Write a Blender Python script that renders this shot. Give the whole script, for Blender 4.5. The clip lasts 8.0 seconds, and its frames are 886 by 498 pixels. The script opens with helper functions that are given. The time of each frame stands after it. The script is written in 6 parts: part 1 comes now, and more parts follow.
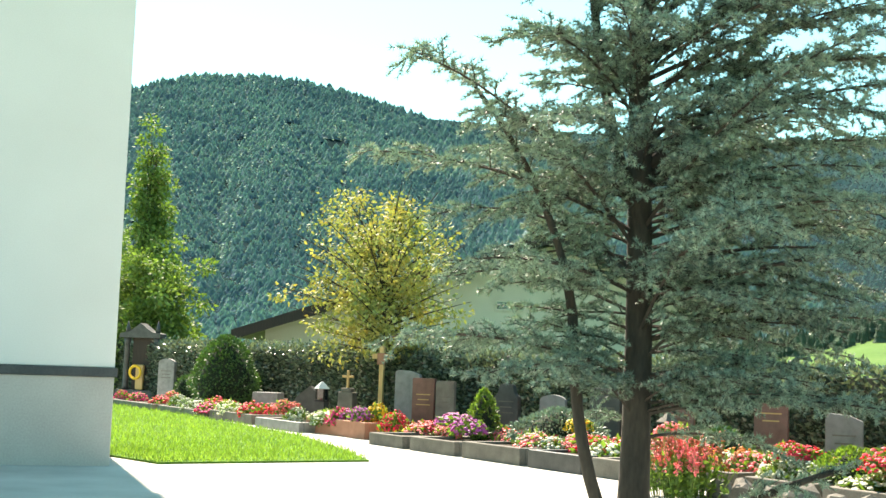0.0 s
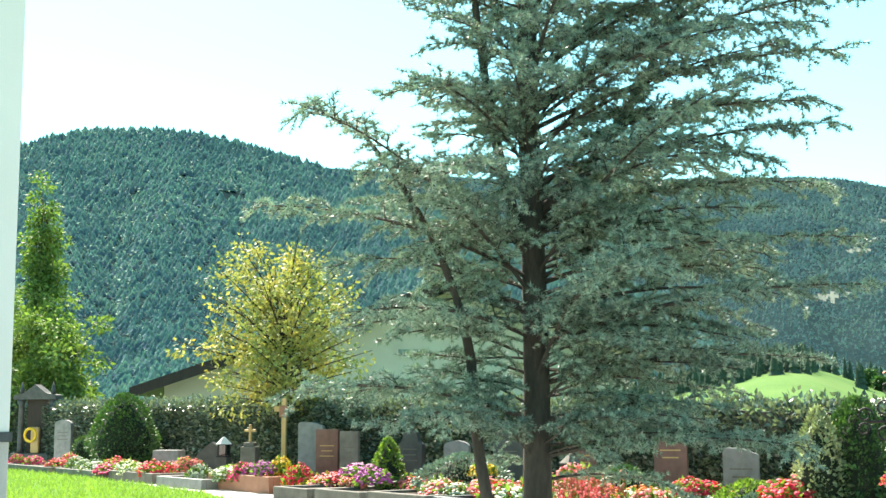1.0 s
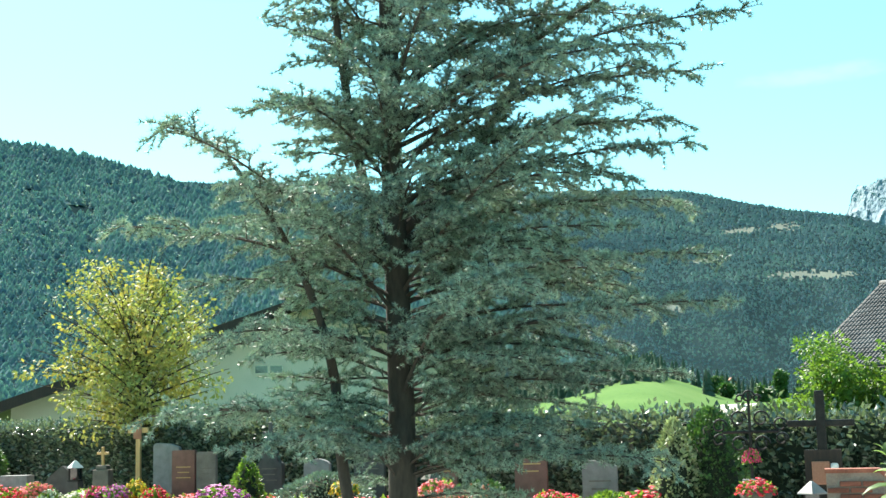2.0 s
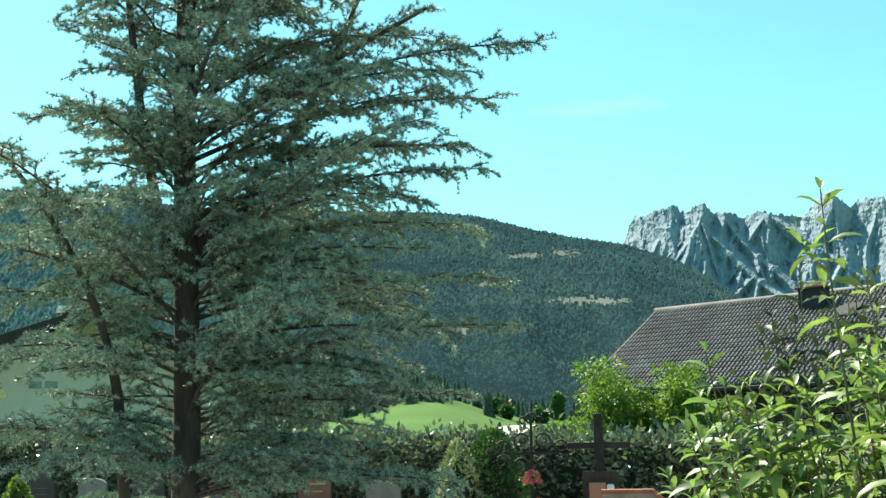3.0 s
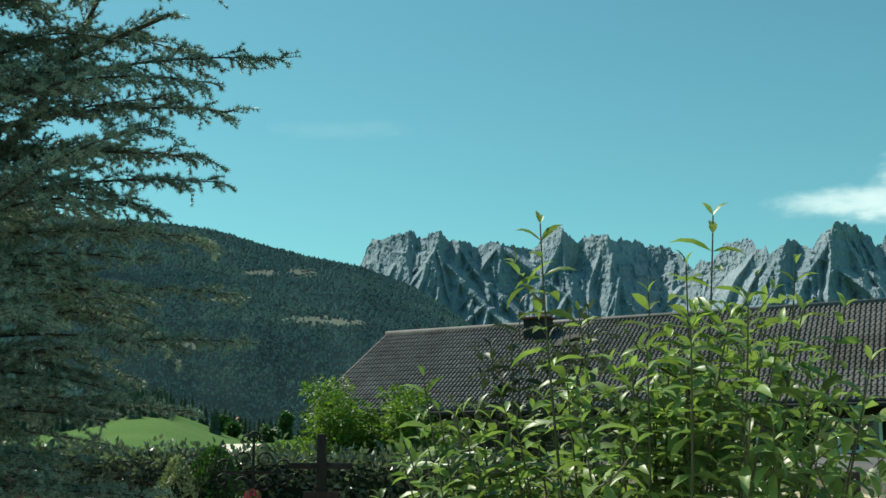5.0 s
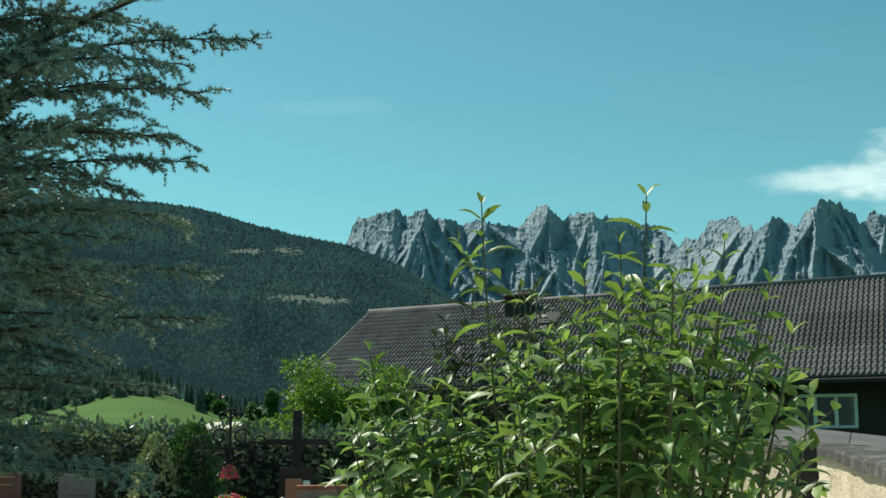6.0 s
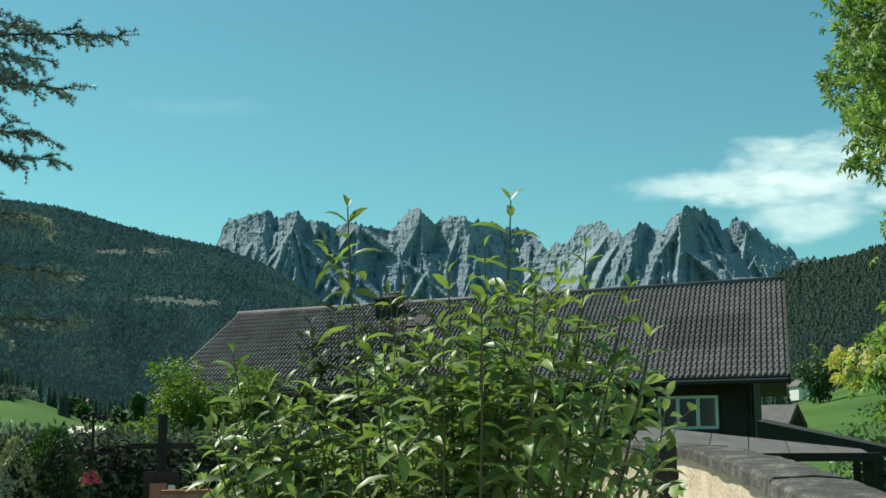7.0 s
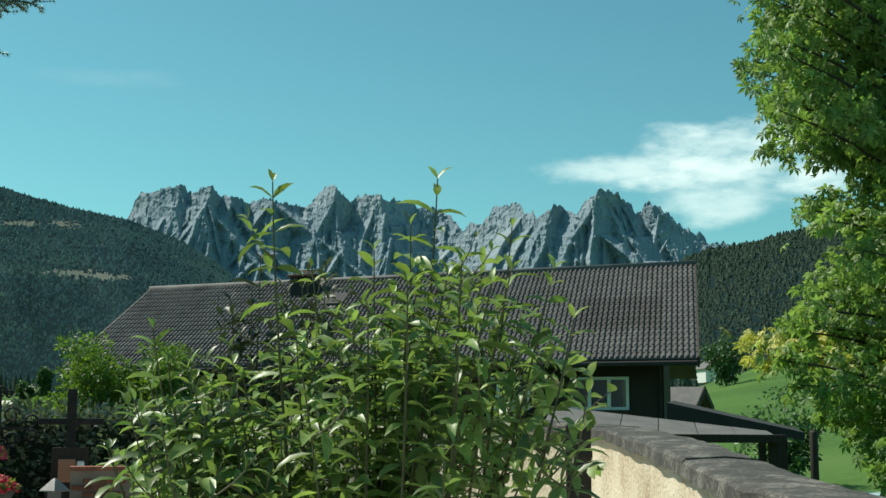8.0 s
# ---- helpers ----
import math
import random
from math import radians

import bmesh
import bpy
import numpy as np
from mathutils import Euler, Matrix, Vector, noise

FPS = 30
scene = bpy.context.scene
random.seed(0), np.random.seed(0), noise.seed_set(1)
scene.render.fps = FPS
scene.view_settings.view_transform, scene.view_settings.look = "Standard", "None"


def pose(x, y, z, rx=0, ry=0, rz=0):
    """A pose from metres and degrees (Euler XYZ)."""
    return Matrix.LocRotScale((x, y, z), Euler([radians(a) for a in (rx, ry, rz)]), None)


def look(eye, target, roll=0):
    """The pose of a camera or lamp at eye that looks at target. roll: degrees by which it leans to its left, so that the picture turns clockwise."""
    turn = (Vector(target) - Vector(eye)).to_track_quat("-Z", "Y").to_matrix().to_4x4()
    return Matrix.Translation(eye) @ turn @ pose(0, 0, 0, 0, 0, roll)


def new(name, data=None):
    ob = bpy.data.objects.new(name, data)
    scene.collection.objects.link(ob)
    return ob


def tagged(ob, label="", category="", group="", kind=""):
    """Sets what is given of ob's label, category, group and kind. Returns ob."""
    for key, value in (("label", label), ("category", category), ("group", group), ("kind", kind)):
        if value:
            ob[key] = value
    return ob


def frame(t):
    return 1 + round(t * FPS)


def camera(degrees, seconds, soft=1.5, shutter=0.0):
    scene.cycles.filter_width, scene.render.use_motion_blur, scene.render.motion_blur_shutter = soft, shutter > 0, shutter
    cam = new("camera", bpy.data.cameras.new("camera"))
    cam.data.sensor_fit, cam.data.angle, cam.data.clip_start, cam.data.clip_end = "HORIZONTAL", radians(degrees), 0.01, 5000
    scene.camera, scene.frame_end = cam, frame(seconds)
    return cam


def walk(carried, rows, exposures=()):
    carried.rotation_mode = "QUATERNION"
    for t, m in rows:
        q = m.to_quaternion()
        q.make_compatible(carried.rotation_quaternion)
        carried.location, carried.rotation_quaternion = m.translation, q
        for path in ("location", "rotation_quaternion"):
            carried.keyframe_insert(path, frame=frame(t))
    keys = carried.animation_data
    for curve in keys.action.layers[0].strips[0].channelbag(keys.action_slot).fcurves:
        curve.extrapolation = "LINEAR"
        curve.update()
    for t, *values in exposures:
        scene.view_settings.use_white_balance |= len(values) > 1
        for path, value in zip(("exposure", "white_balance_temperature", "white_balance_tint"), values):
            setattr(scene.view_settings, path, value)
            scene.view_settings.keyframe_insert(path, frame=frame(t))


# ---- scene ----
cam = camera(38.1, 8.0, soft=1.5)
# seconds, eye x y z, tilt, lean, turn
PATH = [
    (0.0, 0.007, 0.023, 1.540, 95.27, -2.06, -0.00),
    (0.5, -0.003, 0.005, 1.540, 96.14, -0.27, -3.14),
    (1.0, 0.027, -0.080, 1.556, 97.43, 0.26, -4.25),
    (1.2, 0.053, -0.076, 1.562, 97.51, 0.38, -4.61),
    (2.3, -0.065, 0.005, 1.627, 98.01, 1.53, -13.67),
    (2.5, -0.076, -0.004, 1.620, 97.94, 1.23, -15.67),
    (3.0, -0.075, -0.001, 1.626, 98.55, 1.15, -20.18),
    (3.5, -0.075, -0.004, 1.626, 98.66, 0.23, -24.18),
    (4.0, -0.051, 0.015, 1.630, 98.96, -0.11, -28.33),
    (4.5, -0.055, 0.011, 1.630, 99.35, -0.59, -31.18),
    (4.7, -0.049, 0.016, 1.630, 99.54, -0.59, -32.09),
    (5.8, -0.023, -0.184, 1.610, 98.50, 0.34, -31.94),
    (6.0, -0.017, -0.221, 1.605, 98.35, 0.00, -32.83),
    (6.5, -0.003, -0.251, 1.601, 98.39, 0.06, -35.29),
    (7.0, -0.006, -0.241, 1.604, 98.45, 0.35, -38.55),
    (7.5, -0.015, -0.230, 1.597, 97.77, 0.25, -41.00),
    (8.0, -0.018, -0.202, 1.604, 97.51, -0.20, -42.46),
]
walk(cam, [(t, pose(*p)) for t, *p in PATH],
     exposures=[(0.0, 2.12, 7750, 16), (0.5, 2.3, 7450, 14), (1.2, 2.25, 7000, 11), (2.5, 1.76, 6650, 8), (3.0, 1.48, 6900, 7), (3.5, 1.14, 7050, 5), (4.0, 0.88, 6900, 4), (4.5, 0.46, 6750, 4), (8.0, 0.4, 6700, 5)])

# ---- sky and sun ----
SUN_AZ, SUN_EL = -20.0, 52.0      # degrees; azimuth clockwise from +y


def heading(az, el=0.0):
    a, e = radians(az), radians(el)
    return Vector((math.sin(a) * math.cos(e), math.cos(a) * math.cos(e), math.sin(e)))


world = bpy.data.worlds.new("sky")
scene.world = world
world.use_nodes = True
wn, wl = world.node_tree.nodes, world.node_tree.links
wn.clear()
w_out, w_bg, w_sky = wn.new("ShaderNodeOutputWorld"), wn.new("ShaderNodeBackground"), wn.new("ShaderNodeTexSky")
w_sky.sky_type, w_sky.sun_disc = "NISHITA", False
w_sky.sun_elevation, w_sky.sun_rotation = radians(SUN_EL), radians(SUN_AZ)
w_sky.altitude, w_sky.air_density, w_sky.dust_density, w_sky.ozone_density = 800, 1.0, 0.95, 1.4
w_bg.inputs["Strength"].default_value = 0.082

# a cloud bank over the peaks and a faint wisp, by direction
w_co = wn.new("ShaderNodeTexCoord")
cloud_sum = None
for az, el, wide, high, seed, most in ((56.0, 11.1, 5.6, 1.9, 0.0, 1.0), (50.0, 10.9, 4.2, 0.8, 2.0, 0.75), (54.5, 9.4, 3.2, 1.1, 5.0, 0.7), (27.5, 14.6, 3.2, 0.5, 9.0, 0.07)):
    c = heading(az, el)
    right, up = heading(az + 90), heading(az, el + 90)
    du = wn.new("ShaderNodeVectorMath"); du.operation = "DOT_PRODUCT"; du.inputs[1].default_value = right / math.sin(radians(wide))
    dv = wn.new("ShaderNodeVectorMath"); dv.operation = "DOT_PRODUCT"; dv.inputs[1].default_value = up / math.sin(radians(high))
    df = wn.new("ShaderNodeVectorMath"); df.operation = "DOT_PRODUCT"; df.inputs[1].default_value = c
    for n in (du, dv, df):
        wl.new(w_co.outputs["Generated"], n.inputs[0])
    nz = wn.new("ShaderNodeTexNoise")
    nz.inputs["Scale"].default_value, nz.inputs["Detail"].default_value, nz.inputs["Roughness"].default_value = 16.0, 7.0, 0.55
    mp = wn.new("ShaderNodeMapping"); mp.inputs["Location"].default_value = (seed, seed, seed); mp.inputs["Scale"].default_value = (1, 1, 2.6)
    wl.new(w_co.outputs["Generated"], mp.inputs["Vector"]); wl.new(mp.outputs[0], nz.inputs["Vector"])
    sq = []
    for n in (du, dv):
        m = wn.new("ShaderNodeMath"); m.operation = "MULTIPLY"
        wl.new(n.outputs["Value"], m.inputs[0]); wl.new(n.outputs["Value"], m.inputs[1]); sq.append(m)
    add = wn.new("ShaderNodeMath"); add.operation = "ADD"
    wl.new(sq[0].outputs[0], add.inputs[0]); wl.new(sq[1].outputs[0], add.inputs[1])
    body = wn.new("ShaderNodeMath"); body.operation = "MULTIPLY_ADD"; body.inputs[1].default_value = -0.55; body.inputs[2].default_value = 0.24
    wl.new(add.outputs[0], body.inputs[0])
    n2 = wn.new("ShaderNodeMath"); n2.operation = "MULTIPLY_ADD"; n2.inputs[1].default_value = 1.9
    wl.new(nz.outputs["Fac"], n2.inputs[0]); wl.new(body.outputs[0], n2.inputs[2])
    rng = wn.new("ShaderNodeMapRange"); rng.interpolation_type = "SMOOTHSTEP"
    rng.inputs["From Min"].default_value, rng.inputs["From Max"].default_value, rng.inputs["To Max"].default_value = 0.55, 1.35, most
    wl.new(n2.outputs[0], rng.inputs["Value"])
    front = wn.new("ShaderNodeMath"); front.operation = "GREATER_THAN"; front.inputs[1].default_value = 0.5
    wl.new(df.outputs["Value"], front.inputs[0])
    cut = wn.new("ShaderNodeMath"); cut.operation = "MULTIPLY"
    wl.new(rng.outputs[0], cut.inputs[0]); wl.new(front.outputs[0], cut.inputs[1])
    if cloud_sum is None:
        cloud_sum = cut
    else:
        t_add = wn.new("ShaderNodeMath"); t_add.operation = "MAXIMUM"
        wl.new(cloud_sum.outputs[0], t_add.inputs[0]); wl.new(cut.outputs[0], t_add.inputs[1])
        cloud_sum = t_add
w_mix = wn.new("ShaderNodeMixRGB")
w_mix.inputs["Color2"].default_value = (8.2, 10.2, 10.2, 1)
wl.new(cloud_sum.outputs[0], w_mix.inputs["Fac"])
w_tint = wn.new("ShaderNodeMixRGB"); w_tint.blend_type = "MULTIPLY"; w_tint.inputs["Fac"].default_value = 1.0
w_tint.inputs["Color2"].default_value = (0.61, 1.17, 0.98, 1)
wl.new(w_sky.outputs[0], w_tint.inputs["Color1"])
wl.new(w_tint.outputs[0], w_mix.inputs["Color1"])
wl.new(w_mix.outputs[0], w_bg.inputs["Color"])
wl.new(w_bg.outputs[0], w_out.inputs["Surface"])

sun = new("sun", bpy.data.lights.new("sun", "SUN"))
sun.data.energy, sun.data.angle, sun.data.color = 4.0, radians(0.5), (1.0, 0.96, 0.88)
sun.matrix_world = look(heading(SUN_AZ, SUN_EL) * 50, (0, 0, 0))


# ---- materials ----
def material(name, colours, rough=0.8, scale=4.0, fine=40.0, bump=0.2, metal=0.0, stretch=(1, 1, 1), island=0.0, per_object=0.0,
             through_light=0.0, spec=0.5, coord="Object", bump_dist=0.02, contrast=0.3):
    """A two-scale noise material between two or three colours, with bump, and variation by island or object."""
    m = bpy.data.materials.new(name)
    m.use_nodes = True
    n, l = m.node_tree.nodes, m.node_tree.links
    n.clear()
    out, bsdf = n.new("ShaderNodeOutputMaterial"), n.new("ShaderNodeBsdfPrincipled")
    co, mp = n.new("ShaderNodeTexCoord"), n.new("ShaderNodeMapping")
    mp.inputs["Scale"].default_value = stretch
    l.new(co.outputs[coord], mp.inputs["Vector"])
    big, small = n.new("ShaderNodeTexNoise"), n.new("ShaderNodeTexNoise")
    for node, sc, det in ((big, scale, 5.0), (small, fine, 6.0)):
        node.inputs["Scale"].default_value, node.inputs["Detail"].default_value = sc, det
        l.new(mp.outputs[0], node.inputs["Vector"])
    mix = n.new("ShaderNodeMath"); mix.operation = "MULTIPLY_ADD"
    mix.inputs[1].default_value = 0.45
    l.new(small.outputs["Fac"], mix.inputs[0])
    half = n.new("ShaderNodeMath"); half.operation = "MULTIPLY"; half.inputs[1].default_value = 0.55
    l.new(big.outputs["Fac"], half.inputs[0]); l.new(half.outputs[0], mix.inputs[2])
    ramp = n.new("ShaderNodeValToRGB")
    els = ramp.color_ramp.elements
    stops = [0.5 - contrast / 2 + contrast * i / (len(colours) - 1) for i in range(len(colours))]
    els[0].position, els[0].color = stops[0], (*colours[0], 1)
    els[1].position, els[1].color = stops[-1], (*colours[-1], 1)
    for p, c in list(zip(stops, colours))[1:-1]:
        els.new(p).color = (*c, 1)
    l.new(mix.outputs[0], ramp.inputs["Fac"])
    col = ramp.outputs["Color"]
    for amount, kind, sock in ((island, "ShaderNodeNewGeometry", "Random Per Island"), (per_object, "ShaderNodeObjectInfo", "Random")):
        if amount:
            src, hsv, rng = n.new(kind), n.new("ShaderNodeHueSaturation"), n.new("ShaderNodeMapRange")
            rng.inputs["To Min"].default_value, rng.inputs["To Max"].default_value = 1 - amount, 1 + amount
            l.new(src.outputs[sock], rng.inputs["Value"]); l.new(rng.outputs[0], hsv.inputs["Value"]); l.new(col, hsv.inputs["Color"])
            col = hsv.outputs["Color"]
    l.new(col, bsdf.inputs["Base Color"])
    bsdf.inputs["Roughness"].default_value, bsdf.inputs["Metallic"].default_value = rough, metal
    bsdf.inputs["Specular IOR Level"].default_value = spec
    if bump:
        b = n.new("ShaderNodeBump")
        b.inputs["Strength"].default_value, b.inputs["Distance"].default_value = bump, bump_dist
        l.new(mix.outputs[0], b.inputs["Height"]); l.new(b.outputs[0], bsdf.inputs["Normal"])
    if through_light:
        tr, ms = n.new("ShaderNodeBsdfTranslucent"), n.new("ShaderNodeMixShader")
        warm = n.new("ShaderNodeMixRGB"); warm.blend_type = "MULTIPLY"; warm.inputs["Fac"].default_value = 1
        warm.inputs["Color2"].default_value = (1.3, 1.4, 0.75, 1)
        l.new(col, warm.inputs["Color1"]); l.new(warm.outputs[0], tr.inputs["Color"])
        ms.inputs["Fac"].default_value = through_light
        l.new(bsdf.outputs[0], ms.inputs[1]); l.new(tr.outputs[0], ms.inputs[2]); l.new(ms.outputs[0], out.inputs["Surface"])
    else:
        l.new(bsdf.outputs[0], out.inputs["Surface"])
    return m


M = {
    "render": material("white_render", [(0.72, 0.66, 0.62), (0.80, 0.74, 0.70)], 0.9, 0.6, 60, 0.15),
    "plinth": material("plinth_render", [(0.44, 0.38, 0.35), (0.56, 0.50, 0.46)], 0.9, 1.2, 40, 0.3),
    "band": material("dark_band", [(0.035, 0.035, 0.04), (0.07, 0.07, 0.07)], 0.6, 3, 30, 0.1),
    "gravel": material("pale_gravel", [(0.36, 0.345, 0.31), (0.52, 0.50, 0.46)], 0.95, 1.0, 90, 0.5),
    "meadow": material("meadow_grass", [(0.048, 0.10, 0.026), (0.078, 0.152, 0.036), (0.115, 0.18, 0.055)], 0.95, 0.03, 1.5, 0.3, contrast=0.35, spec=0.08),
    "lawn": material("lawn_earth", [(0.05, 0.12, 0.02), (0.10, 0.20, 0.03)], 0.95, 1.5, 40, 0.4, spec=0.1),
    "blade": material("grass_blade", [(0.15, 0.26, 0.04), (0.23, 0.35, 0.07)], 0.6, 0.8, 8, 0, island=0.35, through_light=0.4),
    # Ground under the trees, near-black: shade between the crowns put into its colour
    "forest": material("shaded_forest_floor", [(0.010, 0.022, 0.024), (0.018, 0.034, 0.036)], 0.95, 0.006, 0.05, 0, contrast=0.4, spec=0.0),
    # Blue-grey lift in these far colours is distance haze put into the base
    "conifer": material("hazed_conifer", [(0.118, 0.198, 0.28), (0.185, 0.282, 0.37), (0.26, 0.355, 0.41)], 0.95, 0.0035, 0.012, 0, island=0.06, through_light=0.66, contrast=0.42, spec=0.1),
    # Lighter conifer copy for the sunward hill: sunlit haze put into its colour
    "hazed_lit_conifer": material("hazed_sunward_conifer", [(0.13, 0.215, 0.305), (0.205, 0.305, 0.40), (0.29, 0.38, 0.45)], 0.95, 0.004, 0.02, 0, island=0.08, through_light=0.66, contrast=0.42, spec=0.1),
    # Darker conifer copy: the right slope's shade and thinner haze put into its colour
    "shaded_conifer": material("shaded_conifer_wood", [(0.050, 0.082, 0.062), (0.085, 0.120, 0.085)], 0.95, 0.004, 0.03, 0, island=0.15, through_light=0.3, contrast=0.4, spec=0.1),
    "clearing": material("clearing_grass", [(0.04, 0.062, 0.043), (0.078, 0.096, 0.068)], 0.95, 0.02, 0.2, 0.2, contrast=0.4),
    # Limestone made bluer and flatter: distance haze put into its base colour
    "hazed_rock": material("limestone", [(0.175, 0.24, 0.28), (0.23, 0.295, 0.335), (0.335, 0.385, 0.41)], 0.95, 0.008, 0.06, 0.5, stretch=(1, 1, 0.7), spec=0.1, bump_dist=10, contrast=0.36),
    "bark": material("bark", [(0.022, 0.018, 0.014), (0.062, 0.050, 0.038)], 0.95, 5, 30, 0.8, stretch=(1, 1, 0.3)),
    "cedar": material("cedar_needles", [(0.095, 0.155, 0.128), (0.305, 0.395, 0.295)], 0.5, 0.8, 6, 0, island=0.4, through_light=0.08),
    "yellow_leaf": material("yellowing_leaf", [(0.19, 0.25, 0.07), (0.35, 0.34, 0.11), (0.46, 0.35, 0.09)], 0.6, 0.9, 5, 0, island=0.35, through_light=0.25, contrast=0.25),
    "bright_yellow_leaf": material("bright_yellow_leaf", [(0.42, 0.42, 0.10), (0.62, 0.56, 0.15)], 0.55, 0.9, 5, 0, island=0.25, through_light=0.35),
    "green_leaf": material("green_leaf", [(0.08, 0.15, 0.025), (0.17, 0.26, 0.05)], 0.5, 0.8, 4, 0, island=0.35, through_light=0.4),
    "tree_leaf": material("tree_leaf", [(0.08, 0.15, 0.03), (0.185, 0.265, 0.06)], 0.6, 0.8, 4, 0, island=0.35, through_light=0.35),
    "chestnut_leaf": material("chestnut_leaf", [(0.115, 0.21, 0.055), (0.27, 0.37, 0.115)], 0.5, 0.8, 4, 0, island=0.35, through_light=0.45),
    "green_stem": material("green_stem", [(0.06, 0.06, 0.025), (0.12, 0.11, 0.05)], 0.7, 8, 40, 0),
    "pale_leaf": material("pale_leaf", [(0.15, 0.20, 0.09), (0.36, 0.40, 0.24)], 0.5, 2, 12, 0, island=0.4, through_light=0.2),
    "shrub_leaf": material("shrub_leaf", [(0.07, 0.138, 0.044), (0.27, 0.36, 0.11)], 0.42, 2.5, 14, 0.1, island=0.4, through_light=0.34),
    "dark_leaf": material("dark_leaf", [(0.025, 0.045, 0.022), (0.07, 0.09, 0.045)], 0.5, 2.5, 14, 0.1, island=0.4, through_light=0.2),
    "hedge_leaf": material("hedge_leaf", [(0.05, 0.078, 0.056), (0.17, 0.205, 0.15)], 0.26, 1.5, 9, 0, island=0.55, through_light=0.22, spec=0.8),
    # Near-black filler for hedge and bushes: shade between the leaves put into a solid
    "leaf_shade_core": material("hedge_shade", [(0.008, 0.014, 0.006), (0.02, 0.03, 0.012)], 0.95, 3, 20, 0.5),
    "yew": material("yew_leaf", [(0.03, 0.085, 0.022), (0.08, 0.16, 0.04)], 0.5, 2, 12, 0, island=0.4, through_light=0.2),
    "granite": material("grey_granite", [(0.16, 0.155, 0.15), (0.30, 0.29, 0.28)], 0.6, 6, 120, 0.1),
    "red_granite": material("red_granite", [(0.13, 0.055, 0.045), (0.24, 0.11, 0.09)], 0.35, 6, 120, 0.05),
    "dark_stone": material("dark_stone", [(0.03, 0.028, 0.027), (0.085, 0.08, 0.075)], 0.5, 5, 90, 0.1),
    "kerb": material("kerb_stone", [(0.09, 0.08, 0.066), (0.20, 0.18, 0.15)], 0.85, 4, 60, 0.3, per_object=0.2),
    "terracotta": material("terracotta_kerb", [(0.30, 0.13, 0.08), (0.42, 0.20, 0.13)], 0.85, 4, 60, 0.2),
    "soil": material("soil", [(0.03, 0.022, 0.015), (0.08, 0.06, 0.04)], 0.98, 6, 60, 0.6),
    "pine": material("varnished_pine", [(0.50, 0.30, 0.11), (0.62, 0.40, 0.17)], 0.5, 3, 30, 0.1, stretch=(8, 8, 0.6)),
    "dark_wood": material("dark_wood", [(0.014, 0.009, 0.007), (0.040, 0.026, 0.018)], 0.75, 3, 30, 0.35, stretch=(8, 8, 0.5)),
    "iron": material("wrought_iron", [(0.012, 0.012, 0.013), (0.035, 0.033, 0.03)], 0.55, 8, 60, 0.2, metal=0.7),
    "tile": material("roof_tile", [(0.05, 0.047, 0.045), (0.092, 0.087, 0.083), (0.135, 0.13, 0.124)], 0.7, 1.2, 30, 0.3, per_object=0.22, island=0.22),
    "eternit": material("grey_sheet", [(0.09, 0.085, 0.08), (0.16, 0.15, 0.14)], 0.8, 2, 30, 0.2),
    "black_roof": material("black_roof", [(0.015, 0.014, 0.014), (0.035, 0.032, 0.03)], 0.8, 2, 30, 0.2),
    "white_paint": material("white_paint", [(0.70, 0.70, 0.68), (0.80, 0.80, 0.78)], 0.5, 3, 40, 0.05),
    "cream": material("cream_render", [(0.56, 0.51, 0.42), (0.68, 0.62, 0.53)], 0.9, 0.8, 30, 0.15),
    "wall_plaster": material("old_plaster", [(0.40, 0.30, 0.19), (0.66, 0.56, 0.41), (0.74, 0.65, 0.50)], 0.95, 2.0, 34, 0.8, bump_dist=0.04, contrast=0.32),
    "cap": material("wall_cap", [(0.03, 0.028, 0.026), (0.062, 0.058, 0.052), (0.28, 0.26, 0.22)], 0.9, 5, 38, 0.8, contrast=0.42),
    "metal": material("pale_metal", [(0.55, 0.56, 0.57), (0.70, 0.70, 0.70)], 0.35, 3, 30, 0.05, metal=0.9),
    "brick": material("red_brick", [(0.17, 0.055, 0.035), (0.30, 0.11, 0.07)], 0.85, 8, 70, 0.4, per_object=0.25),
    "mortar": material("mortar", [(0.22, 0.17, 0.14), (0.32, 0.27, 0.23)], 0.95, 8, 70, 0.3),
    "sunflower": material("yellow_wreath", [(0.75, 0.42, 0.02), (0.85, 0.55, 0.03)], 0.6, 5, 40, 0),
    "glossy_car": material("pale_car_paint", [(0.45, 0.60, 0.60), (0.52, 0.66, 0.66)], 0.15, 0.5, 3, 0),
    "rubber": material("rubber", [(0.015, 0.015, 0.015), (0.03, 0.03, 0.03)], 0.8, 5, 40, 0.1),
}
PETALS = {
    "red": (0.80, 0.03, 0.07), "salmon": (0.88, 0.21, 0.22), "pink": (0.82, 0.05, 0.22), "magenta": (0.55, 0.10, 0.42),
    "yellow": (0.80, 0.55, 0.02), "white": (0.75, 0.74, 0.62), "orange": (0.80, 0.25, 0.02), "silver": (0.46, 0.52, 0.40), "rust": (0.50, 0.16, 0.08),
}
for k, c in PETALS.items():
    M["petal_" + k] = material("petal_" + k, [tuple(x * 0.75 for x in c), c], 0.6, 4, 30, 0, island=0.3, through_light=0.25)

glass_m = bpy.data.materials.new("window_glass")
glass_m.use_nodes = True
_b = glass_m.node_tree.nodes["Principled BSDF"]
_b.inputs["Base Color"].default_value = (0.02, 0.025, 0.03, 1)
_b.inputs["Roughness"].default_value = 0.04
_b.inputs["Specular IOR Level"].default_value = 0.9
M["glass"] = glass_m


